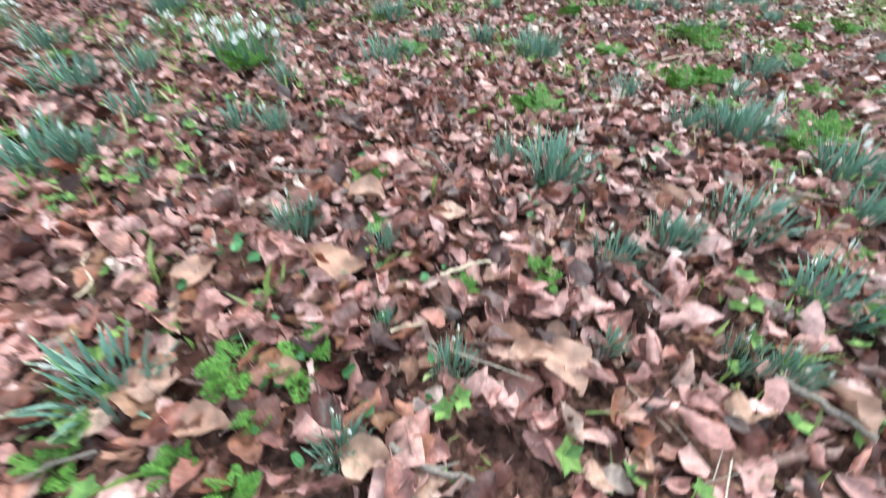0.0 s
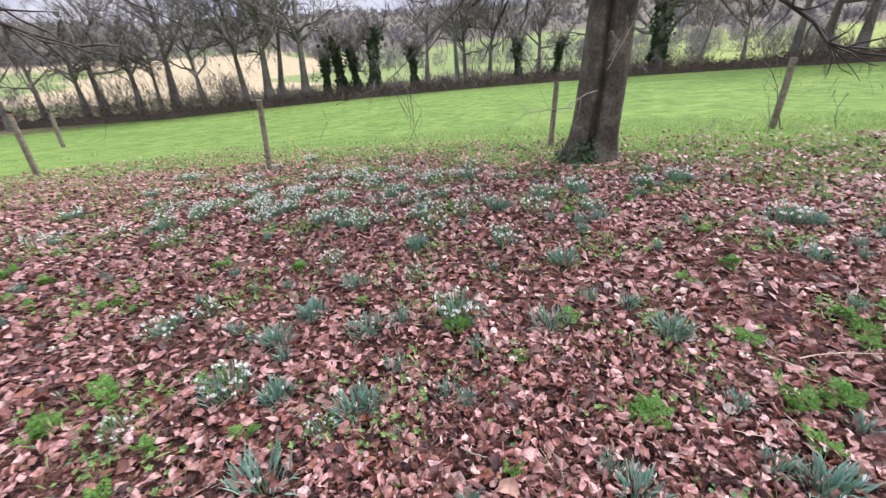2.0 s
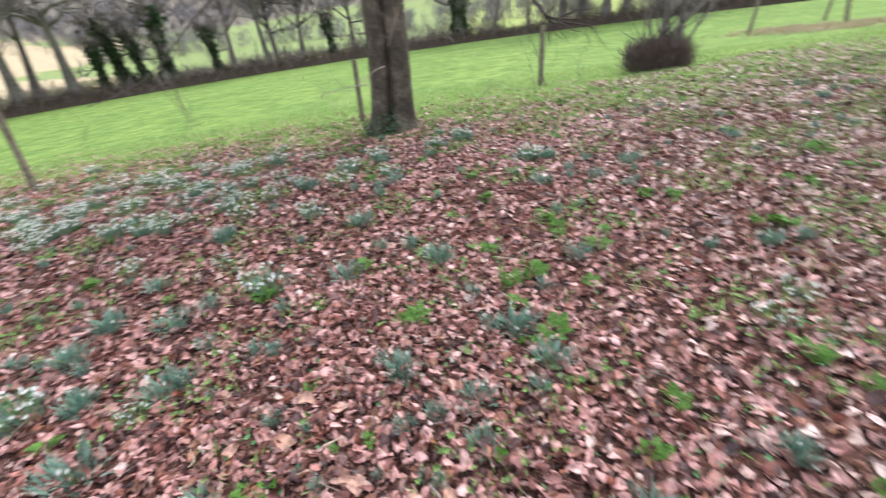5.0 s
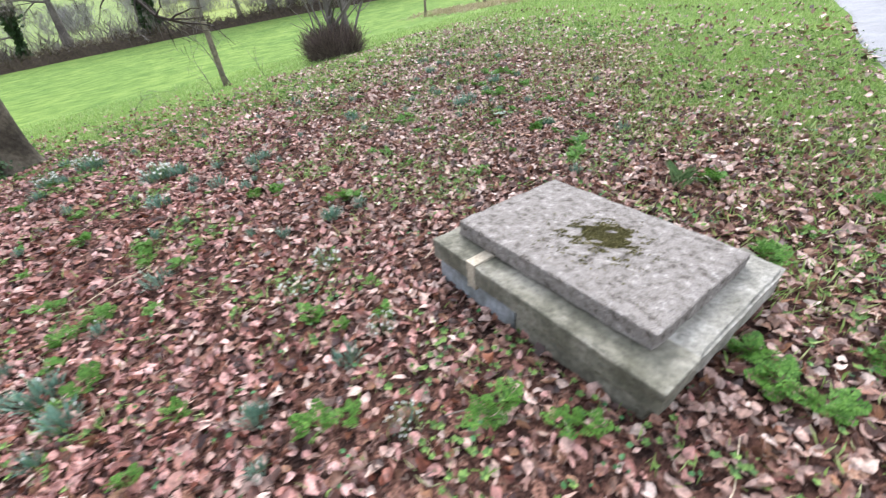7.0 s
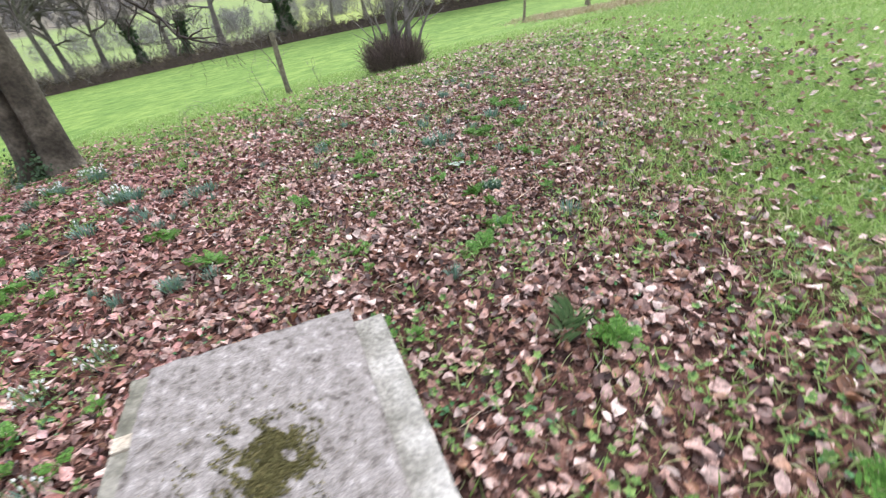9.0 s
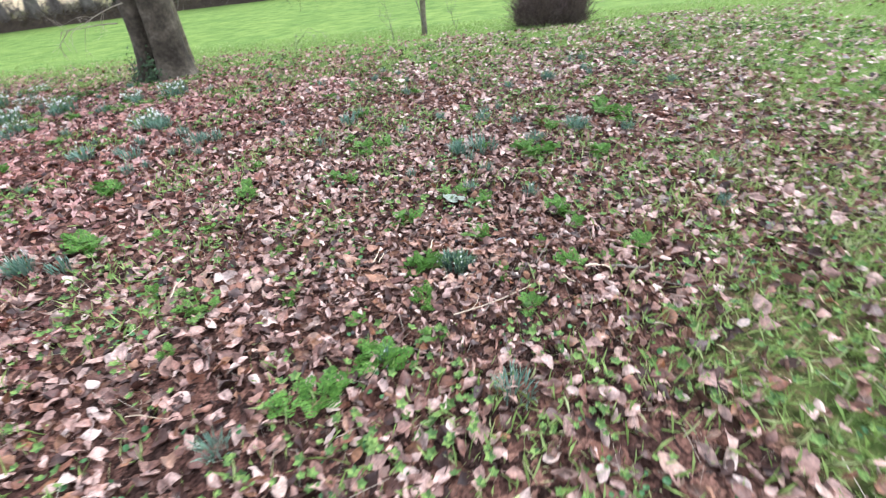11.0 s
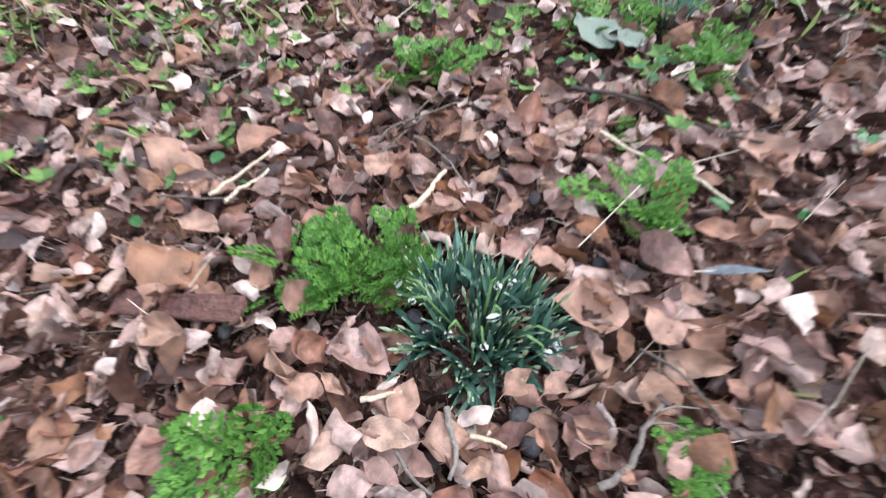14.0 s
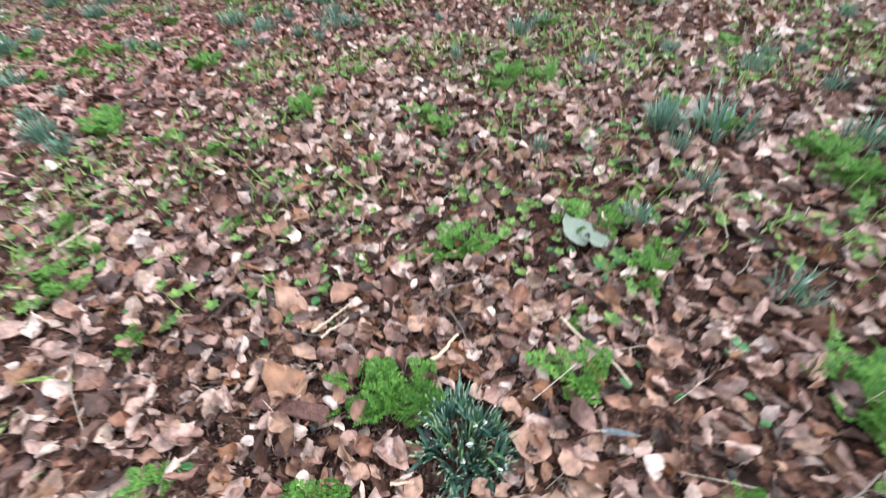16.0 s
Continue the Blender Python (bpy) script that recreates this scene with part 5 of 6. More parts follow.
def plant_snowdrops():
    hero_clump()
    kinds = [clump_variant(21, 105, 0.075, 3), clump_variant(22, 66, 0.095, 2), clump_variant(23, 42, 0.055, 1), clump_variant(24, 72, 0.11, 24, 1.7), clump_variant(25, 12, 0.13, 18, 1.8)]
    labels = ["blue-green snowdrop clump in bud among leaves", "loose snowdrop clump pushing through fallen leaves", "small blue-green snowdrop tuft among leaves",
              "full snowdrop clump in white flower", "scattered white snowdrops in open flower"]
    used = set()

    def put(k, x, y, s, i):
        if in_tomb(x, y, 0.06):
            return
        m = pose(x, y, hz(x, y) + 0.022, 0, 0, (i * 137) % 360) @ Matrix.Diagonal((s * 0.9, s * 0.9, 0.35 + s * 0.7, 1))
        if k in used:
            ob = copy_thing(kinds[k], m)
        else:
            used.add(k)
            ob = kinds[k]
            ob.matrix_world = m
        tagged(ob, labels[k], "snowdrops", "snowdrop clumps")

    i = 0
    for places, pick in ((FIRST_SLOPE, (0, 1, 0, 3)), (FIRST_FEET, (2, 0, 1)), (BY_TOMB, (0, 1, 2)), (IN_FLOWER, (4,))):
        for x, y, s in places:
            i += 1
            k = pick[i % len(pick)]
            if places is FIRST_SLOPE and i in (1, 2, 3, 4, 13):
                k = 3
            put(k, x, y, s, i)
    for _ in range(85):
        x, y = rng.normal(-4.2, 1.9), rng.normal(4.3, 1.1)
        i += 1
        put(3 if rng.random() < 0.3 else 4, x, y, rng.uniform(0.75, 1.3), i)
    for _ in range(150):
        x, y = rng.uniform(-7, 7), rng.uniform(0.3, 8)
        i += 1
        if float(litter(x, y)) > 0.6 and math.hypot(x - 5.3, y - 2.6) > 0.7 and math.hypot(x - 0.1, y - 0.6) > 1.1:
            put(int(rng.choice([1, 2, 2, 2])), x, y, rng.uniform(0.5, 0.95), i)


# ---- cow parsley ----
def frond_arrays(seed, pairs=6, along=4, three=True):
    """A feathery leaf 1 long, lying along +y and arching; faces of four."""
    rnd = np.random.default_rng(seed)
    V, F = [], []

    def leaflet(x, y, a, s):
        k = len(V)
        z = 0.25 * y - 0.28 * y * y
        ca, sa = math.cos(a), math.sin(a)
        for u, v, dz in ((0, 0, 0), (0.34, 0.45, 0.12), (0.06, 1, 0), (-0.34, 0.5, 0.12)):
            V.append((x + s * (u * ca - v * sa), y + s * (u * sa + v * ca), z + s * dz + rnd.normal(0, 0.006)))
        F.append((k, k + 1, k + 2, k + 3))

    for i, t in enumerate(np.linspace(0.34, 0.96, pairs)):
        reach = 0.42 * (1.05 - t) + 0.05
        for side in (-1, 1):
            for q in np.linspace(0.25, 1.0, along):
                px, py = side * reach * q, t + 0.35 * reach * q
                s = (0.11 if three else 0.155) * (1.25 - 0.5 * q)
                leaflet(px, py, -side * 1.0 + rnd.normal(0, 0.25), s)
                leaflet(px, py, -side * 0.1 + rnd.normal(0, 0.25), s)
                if three:
                    leaflet(px, py, -side * 1.9 + rnd.normal(0, 0.25), s * 0.8)
    k = len(V)
    for y in (0.0, 0.5, 1.0):
        z = 0.25 * y - 0.28 * y * y - 0.005
        V.extend([(-0.012 * (1.2 - y), y, z), (0.012 * (1.2 - y), y, z)])
    F.extend([(k, k + 1, k + 3, k + 2), (k + 2, k + 3, k + 5, k + 4)])
    return np.array(V), np.array(F)


FRONDS = [frond_arrays(s) for s in (1, 2, 3)]
LIGHT_FRONDS = [frond_arrays(s, 5, 3, False) for s in (4, 5, 6)]
PARSLEY_A = [(-0.31, 0.44, 0.53), (-0.21, 0.45, 0.51), (-0.26, 0.36, 0.3), (-0.48, 0.29, 0.43), (-0.33, 0.3, 0.31), (-0.25, 0.27, 0.3), (-0.42, 1.51, 0.54), (-0.17, 0.82, 0.32), (0.32, 1.59, 1.0), (-0.89, 1.88, 1.0), (0.03, 0.63, 0.3), (0.18, 0.69, 0.38), (0.95, 1.9, 1.0), (1.14, 1.38, 1.0), (1.35, 2.66, 1.0), (0.77, 0.62, 0.5), (-0.67, 0.75, 0.31), (-1.84, 0.12, 1.0), (-1.77, 1.99, 0.74), (-2.76, 2.26, 1.0), (-3.54, 2.05, 1.0), (0.78, 3.47, 1.0), (0.45, 3.08, 0.89), (-0.66, 4.43, 1.0), (-0.1, 5.04, 1.0), (-2.64, 0.53, 1.0), (-3.37, 0.12, 1.0), (-2.66, 0.18, 0.96), (-1.93, 0.38, 0.8), (0.71, 2.42, 0.91), (1.1, 2.07, 1.0), (0.95, 1.65, 0.88)]
PARSLEY_B = [(-0.23, 1.03, 0.53), (-5.14, 1.17, 1.08), (-3.88, 1.12, 0.9), (-5.87, 1.11, 1.08), (-2.14, 0.85, 0.61), (1.34, 2.88, 0.91), (2.9, 0.04, 1.16), (3.88, -0.5, 1.2), (3.13, -0.22, 0.99), (5.23, 0.63, 1.2), (4.63, -0.03, 1.2), (5.56, -0.21, 1.2), (2.19, 0.38, 1.12), (4.91, 1.7, 1.06), (1.6, 0.86, 0.78), (2.33, 1.14, 0.92), (4.33, -0.67, 1.2), (2.7, 0.88, 0.69), (3.93, -0.64, 0.98), (2.44, 0.92, 0.71), (3.93, -0.34, 1.02), (1.72, 2.57, 0.72), (1.41, 0.62, 0.8), (2.74, 1.19, 0.64)]
PARSLEY_C = [(4.92, 2.09, 0.52), (5.09, 1.88, 1.05), (5.65, 2.28, 0.75), (5.83, 2.58, 0.83), (5.16, 2.24, 0.53), (5.53, 2.44, 0.32), (5.6, 2.53, 0.33), (5.76, 3.1, 0.92), (5.33, 3.22, 0.58), (5.36, 2.77, 0.39), (5.85, 2.96, 0.58), (5.67, 2.69, 0.36), (3.76, 2.14, 0.58), (3.36, 2.6, 0.58), (6.19, 4.91, 1.1), (6.05, 3.94, 1.1), (6.3, 4.62, 0.92), (5.58, 3.95, 0.92), (4.86, 3.0, 0.49), (4.19, 4.02, 1.1), (6.0, 2.65, 0.58), (3.0, 2.47, 1.1), (2.48, 3.19, 1.07), (3.65, 3.16, 0.89), (4.3, 3.44, 0.68), (5.17, 2.29, 0.68), (5.35, 2.8, 0.82), (5.5, 2.53, 0.32)]

PARSLEY_D = [(5.28, 2.94, 0.32), (4.84, 2.85, 0.4), (5.5, 2.52, 0.32), (4.23, 2.55, 0.48), (4.62, 2.46, 0.32), (5.67, 2.76, 0.4), (4.3, 3.08, 0.48), (5.88, 3.01, 0.4), (4.01, 2.19, 0.32), (3.98, 4.21, 0.72), (4.9, 2.93, 0.9), (5.33, 3.16, 0.66)]
PARSLEY_E = [(2.25, 3.28, 0.9), (3.42, 3.69, 0.6), (5.68, 3.95, 1.1), (5.55, 4.06, 0.9), (5.68, 4.57, 1), (6.2, 5.15, 1.1), (5.69, 5.03, 0.8), (2.85, 2.51, 0.8), (4.15, 3.48, 0.8), (3.53, 3.29, 0.7), (4.88, 5.05, 0.8), (6.35, 4.78, 1), (6.14, 2.81, 0.8), (5.26, 2.07, 0.6), (4.53, 2.16, 0.5), (4.16, 2.08, 0.6)]


def parsley_arrays(seed, fronds):
    rnd = np.random.default_rng(seed)
    pieces = []
    for k in range(3):
        n = fronds // 3
        a = rnd.uniform(0, 6.283, n)
        pos = np.stack([0.012 * np.cos(a), 0.012 * np.sin(a), np.zeros(n)], -1)
        pieces.append(scatter(*LIGHT_FRONDS[k], turns(rnd.uniform(0.15, 0.85, n), rnd.normal(0, 0.25, n), a), pos, rnd.uniform(0.06, 0.115, n)))
    return joined(*pieces)


def plant_parsley():
    # the plant beside the first clump, frond by frond
    x0, y0 = 5.085, 2.506
    ob = empty("cow_parsley", x0, y0, hz(x0, y0))
    single = [np_mesh("frond", V, F, M_FERN, False) for V, F in FRONDS]
    for k in range(34):
        o = part("frond", single[k % 3], ob)
        s = rng.uniform(0.060, 0.092)
        o.matrix_basis = pose(rng.normal(0, 0.030), rng.normal(0, 0.030), 0.020, 66 - 1.7 * k + rng.normal(0, 7), rng.normal(0, 22), k * 137.5 + rng.normal(0, 15)) @ Matrix.Diagonal((s, s, s, 1))
    tagged(ob, "bright green feathery cow parsley seedling beside snowdrops", "wild plant", "cow parsley seedlings")
    meshes = [np_mesh("cow_parsley", *parsley_arrays(50 + k, 9), M_FERN, False) for k in range(4)]
    i = 0

    def put(x, y, s):
        nonlocal i
        i += 1
        if in_tomb(x, y, 0.03):
            return
        o = new("cow_parsley", meshes[i % 4])
        o.matrix_world = pose(x, y, hz(x, y) + 0.022, rng.normal(0, 5), rng.normal(0, 5), i * 77 % 360) @ Matrix.Diagonal((s, s, s, 1))
        tagged(o, "feathery green cow parsley seedling among fallen leaves", "wild plant", "cow parsley seedlings")

    for places in (PARSLEY_A, PARSLEY_B, PARSLEY_C, PARSLEY_D, PARSLEY_E):
        for x, y, s in places:
            put(x, y, s * 1.05)
            if s >= 0.9:
                put(x + rng.normal(0, 0.05), y + rng.normal(0, 0.05), s * 0.8)
    for _ in range(190):
        x, y = rng.uniform(-7, 9.5), rng.uniform(-0.5, 10)
        if 0.15 < float(litter(x, y)) and math.hypot(x - 5.25, y - 2.6) > 0.6:
            put(x, y, rng.uniform(0.35, 1.0))


# ---- grass and small green leaves ----
def lay_grass():
    blade = np.array([(-0.5, 0, 0), (0.5, 0, 0), (0.3, 0.25, 0.6), (0.0, 0.7, 1.0)]) * (0.006, 0.05, 0.065)
    n = 420000
    x, y = rng.uniform(-24, 17, n), rng.uniform(-2, 19, n)
    g = (1 - litter(x, y)) ** 0.8
    d = np.hypot(x - 2.5, y - 1)
    p = g * np.clip(1.25 - d / 15.5, 0, 1) + 0.30 * (waves(x, y, 0.8, 4) + 0.6 * waves(x, y, 2.9, 1) - 0.45).clip(0)
    path_left = 1.2 + 0.566 * (x - 8.7)
    keep = (rng.random(n) < p) & (y > path_left + 0.05) & ~in_tomb(x, y, 0.03)
    x, y = x[keep], y[keep]
    n = len(x)
    far = np.hypot(x - 2.5, y - 1)
    pos = np.stack([x, y, height(x, y)], -1)
    size = rng.uniform(0.5, 1.25, n) * np.where(y > np.interp(x, FENCE_X, FENCE_Y), 0.9, 1.15)
    V, F = scatter(blade, [(0, 1, 2, 3)], turns(rng.normal(0, 0.45, n), rng.normal(0, 0.3, n), rng.uniform(0, 6.283, n)), pos, size * (1 + np.clip(far - 6, 0, 12) * 0.07))
    tagged(new("grass", np_mesh("grass", V, F, M_GRASS)), "short rough green grass between leaf litter and pasture", "grass", kind="stuff")
    # finer blades close to the walk
    n = 230000
    x, y = rng.uniform(-4, 10, n), rng.uniform(-1.2, 8, n)
    fade = np.clip((7.9 - y) / 4.0, 0, 1) * np.clip((9.8 - x) / 2.5, 0, 1)
    p = (1.1 * (1 - litter(x, y)) * np.clip(1.2 - waves(x, y, 1.7, 3) * 0.6, 0.4, 1) + 0.22 * greenery(x, y)) * fade
    keep = (rng.random(n) < p) & (y > 1.25 + 0.566 * (x - 8.7)) & ~in_tomb(x, y, 0.03) & (np.hypot(x - 5.2, y - 2.7) > 0.7)
    x, y = x[keep], y[keep]
    n = len(x)
    V, F = scatter(blade * (0.8, 1.0, 1.0) + (0, 0, 0.008), [(0, 1, 2, 3)], turns(rng.normal(0, 0.5, n), rng.normal(0, 0.4, n), rng.uniform(0, 6.283, n)), np.stack([x, y, height(x, y)], -1), rng.uniform(0.5, 1.3, n))
    tagged(new("grass", np_mesh("grass", V, F, M_GRASS)), "fine short grass growing up through fallen leaves", "grass", kind="stuff")
    # dead tussocks by the far posts
    n = 14000
    t = rng.random(n)
    x, y = 16.3 + rng.normal(0, 0.9, n), 27.0 - 15.0 * t + rng.normal(0, 0.6, n)
    lump = waves(x, y, 0.5, 3) > -0.1
    x, y = x[lump], y[lump]
    n = len(x)
    V, F = scatter(blade * (1.6, 3.0, 3.2), [(0, 1, 2, 3)], turns(rng.normal(0, 0.7, n), rng.normal(0, 0.5, n), rng.uniform(0, 6.283, n)), np.stack([x, y, height(x, y)], -1), rng.uniform(0.6, 1.3, n))
    tagged(new("dead_grass", np_mesh("dead_grass", V, F, M_STRAW)), "pale dead tussock grass by the fence stakes", "grass", kind="stuff")
    # dark tuft of narrow leaves near the tomb
    for x0, y0, s in ((5.08, 0.84, 0.8), (5.02, 0.78, 0.6)):
        n = 55
        a, r = rng.uniform(0, 6.283, n), 0.06 * np.sqrt(rng.random(n))
        V, F = scatter(blade * (0.9, 2.2, 3.2), [(0, 1, 2, 3)], turns(-(0.1 + 4 * r), 0, a), np.stack([r * np.cos(a), r * np.sin(a), np.zeros(n)], -1), rng.uniform(0.6, 1.1, n) * s)
        o = new("grass_tuft", np_mesh("grass_tuft", V, F, M_TUFT))
        o.location = (x0, y0, hz(x0, y0))
        tagged(o, "dark green tuft of narrow upright leaves", "grass", "grass tufts")
    # small round leaves of ground ivy and celandine
    n = 15000
    x, y = rng.uniform(-4, 8, n), rng.uniform(-0.8, 6, n)
    keep = (waves(x, y, 1.3, 6) + 0.5 * waves(x, y, 3.1, 2) > 0.35) & (near_walk(x, y) < 2.6) & ~in_tomb(x, y, 0.02)
    x, y = x[keep], y[keep]
    n = len(x)
    a = np.linspace(0, 2 * math.pi, 8, endpoint=False)
    disc = np.stack([np.cos(a) * (1 - 0.25 * (np.arange(8) == 0)), np.sin(a), 0.12 * np.cos(2 * a)], -1) * 0.011
    disc = np.vstack([disc, [(0, 0, -0.002)]])
    F = [(0, 1, 2, 8), (2, 3, 4, 8), (4, 5, 6, 8), (6, 7, 0, 8)]
    V, F = scatter(disc, F, turns(rng.normal(0, 0.4, n), rng.normal(0, 0.4, n), rng.uniform(0, 6.283, n)), np.stack([x, y, height(x, y) + rng.uniform(0.02, 0.05, n)], -1), rng.uniform(0.5, 1.25, n))
    tagged(new("ground_ivy", np_mesh("ground_ivy", V, F, material("round_green_leaf", [(0.03, 0.095, 0.03), (0.06, 0.17, 0.055)], 20, per="island", bump=0, rough=0.5))), "small round dark green leaves between fallen leaves", "ground ivy", kind="stuff")


# ---- sticks and other things on the ground ----
def stick(x0, y0, x1, y1, r, mat, label, lift=0.03, bend=0.012, forks=0):
    rnd = np.random.default_rng(int(abs(x0 * 1000 + y1 * 77)))
    cx, cy = (x0 + x1) / 2, (y0 + y1) / 2
    side_a, side_b = rnd.normal(0, bend * 5), rnd.normal(0, bend * 3)
    r, n = r * 0.62, 10
    jit = min(0.35 * r, 0.012 * math.hypot(x1 - x0, y1 - y0))
    P, R = [], []
    for i in range(n):
        t = i / (n - 1)
        sway = math.sin(math.pi * t) * side_a + math.sin(2 * math.pi * t) * side_b
        px, py = x0 + (x1 - x0) * t - (y1 - y0) * sway + rnd.normal(0, jit), y0 + (y1 - y0) * t + (x1 - x0) * sway + rnd.normal(0, jit)
        P.append((px - cx, py - cy, hz(px, py) - hz(cx, cy) + lift + rnd.normal(0, jit)))
        R.append(r * (1.05 - 0.45 * t) * rnd.uniform(0.9, 1.1))
    pieces = [tube(P, R, 7, True)]
    for _ in range(forks):
        i = int(rnd.integers(2, n - 1))
        d = np.subtract(P[i], P[i - 1])
        d = d / np.linalg.norm(d)
        q = np.array(P[i])
        side = np.array([-d[1], d[0], 0.15]) * rnd.choice([-1, 1])
        L = math.hypot(x1 - x0, y1 - y0) * rnd.uniform(0.18, 0.35)
        pieces.append(tube([q, q + (d + side * 0.7) * L * 0.5, q + (d * 0.9 + side * 0.9) * L], [R[i] * 0.6, R[i] * 0.5, R[i] * 0.25], 5))
    ob = new("stick", np_mesh("stick", *joined(*pieces), mat, True))
    ob.location = (cx, cy, hz(cx, cy))
    return tagged(ob, label, "stick", "fallen sticks")


def lay_sticks():
    pale, dark = "pale peeled stick lying across fallen leaves", "thin dark twig lying among fallen leaves"
    for x0, y0, x1, y1, r, m, lift, forks in (
            (5.254, 2.895, 5.447, 2.840, 0.0052, M_STRAWY, 0.048, 0),
            (5.106, 2.614, 5.109, 2.706, 0.008, M_STRAWY, 0.048, 0),
            (5.447, 2.465, 5.461, 2.559, 0.0055, M_TWIG, 0.048, 2),
            (5.426, 2.600, 5.528, 2.565, 0.0028, M_TWIG, 0.048, 1),
            (5.336, 2.436, 5.368, 2.447, 0.0045, M_STRAWY, 0.048, 0),
            (5.304, 2.444, 5.341, 2.396, 0.0055, M_TWIG, 0.048, 0),
            (4.873, 2.490, 4.874, 2.569, 0.005, M_STRAWY, 0.048, 0),
            (5.163, 2.988, 5.461, 2.977, 0.006, M_TWIG, 0.048, 1),
            (4.978, 2.690, 5.025, 2.852, 0.0035, M_TWIG, 0.048, 0),
            (5.022, 2.740, 5.169, 2.687, 0.003, M_TWIG, 0.048, 0),
            (4.785, 2.436, 4.885, 2.504, 0.003, M_TWIG, 0.048, 0),
            (5.230, 2.401, 5.259, 2.430, 0.005, M_STRAWY, 0.048, 0),
            (5.659, 2.547, 5.804, 2.954, 0.004, M_TWIG, 0.048, 2),
            (5.551, 2.334, 5.655, 2.562, 0.004, M_TWIG, 0.048, 2),
            (5.888, 2.651, 5.917, 2.915, 0.004, M_TWIG, 0.048, 2),
            (5.888, 2.561, 6.005, 2.568, 0.01, M_STRAWY, 0.048, 1),
            (6.005, 2.568, 6.170, 2.599, 0.012, M_TWIG, 0.048, 0),
            (5.448, 2.191, 5.488, 2.419, 0.0035, M_TWIG, 0.048, 1),
            (3.911, 2.114, 3.868, 2.266, 0.006, M_STRAWY, 0.048, 0),
            (5.322, 2.170, 5.642, 2.391, 0.004, M_STRAWY, 0.048, 1),
            (4.846, 2.483, 4.839, 2.598, 0.005, M_STRAWY, 0.048, 0),
            (5.785, 2.485, 5.839, 2.443, 0.005, M_STRAWY, 0.048, 0),
            (-0.065, 0.334, 0.044, 0.299, 0.009, M_TWIG, 0.048, 1),
            (0.499, 0.467, 0.587, 0.379, 0.011, M_TWIG, 0.048, 1),
            (-0.090, 0.507, -0.029, 0.542, 0.004, M_STRAWY, 0.048, 0),
            (0.352, 0.704, 0.404, 0.587, 0.007, M_TWIG, 0.048, 1),
            (-0.640, 0.550, -0.698, 0.666, 0.004, M_STRAWY, 0.048, 1),
            (-0.474, 1.020, -0.342, 1.022, 0.008, M_TWIG, 0.048, 0),
            (-0.124, 1.196, -0.005, 1.026, 0.006, M_TWIG, 0.048, 0),
            (-0.015, 0.643, 0.080, 0.687, 0.006, M_STRAWY, 0.048, 1),
            (2.50, -0.47, 3.36, -0.75, 0.013, M_STRAWY, 0.035, 1), (2.68, 0.12, 2.95, -0.10, 0.006, M_TWIG, 0.04, 1), (-1.4, 2.75, -0.9, 3.05, 0.006, M_TWIG, 0.04, 2), (1.0, 2.3, 1.4, 2.5, 0.006, M_STRAWY, 0.04, 1)):
        stick(x0, y0, x1, y1, r, m, pale if m is M_STRAWY else dark, lift, 0.012, forks)
    for _ in range(190):
        x, y = rng.uniform(-3.5, 7.5), rng.uniform(-0.6, 5.5)
        if float(litter(x, y)) < 0.4 or in_tomb(x, y, 0.15):
            continue
        a, L = rng.uniform(0, 6.28), rng.uniform(0.06, 0.3)
        m = M_STRAWY if rng.random() < 0.35 else M_TWIG
        x1, y1 = x + L * math.cos(a), y + L * math.sin(a)
        if in_tomb(x1, y1, 0.1):
            continue
        stick(x, y, x1, y1, rng.uniform(0.002, 0.005), m, pale if m is M_STRAWY else dark, 0.042, 0.01, int(rng.integers(0, 2)))


ROUND_CLUMP = [(5.366, 2.619, 0.104, -148), (5.318, 2.423, 0.048, -48), (5.443, 2.791, 0.051, -66), (5.490, 2.848, 0.050, -94), (4.905, 2.889, 0.063, -52), (4.929, 2.579, 0.089, -77), (4.801, 2.614, 0.083, 9), (5.461, 2.955, 0.084, -138), (4.814, 2.483, 0.065, -70), (5.378, 2.526, 0.032, -24), (5.272, 2.393, 0.052, -66), (5.399, 2.466, 0.040, -129), (5.135, 2.375, 0.056, -103), (5.265, 2.425, 0.043, 15), (5.390, 2.673, 0.047, -95), (5.434, 2.639, 0.045, -120), (5.477, 2.622, 0.060, -66), (4.902, 2.377, 0.112, -80), (4.876, 2.442, 0.072, -76), (4.982, 2.322, 0.055, -75)]
PAST_CLUMP = [(5.147, 2.652, 0.049, -50), (5.202, 2.668, 0.062, -95), (5.300, 2.656, 0.045, -112), (5.180, 2.791, 0.049, -104), (5.082, 2.446, 0.050, -100), (5.357, 2.418, 0.027, -30), (5.460, 2.485, 0.019, -118), (5.501, 2.583, 0.042, -84), (5.304, 3.013, 0.058, -115), (5.023, 2.439, 0.051, -93), (5.014, 2.666, 0.050, 17), (5.040, 2.685, 0.053, 8), (5.383, 2.817, 0.061, -131), (4.396, 2.626, 0.145, -86), (4.717, 2.500, 0.099, -77), (5.194, 2.395, 0.030, -93), (5.178, 2.375, 0.047, -84), (5.199, 2.453, 0.027, -8), (5.512, 2.612, 0.022, -124), (5.346, 2.503, 0.034, -18)]
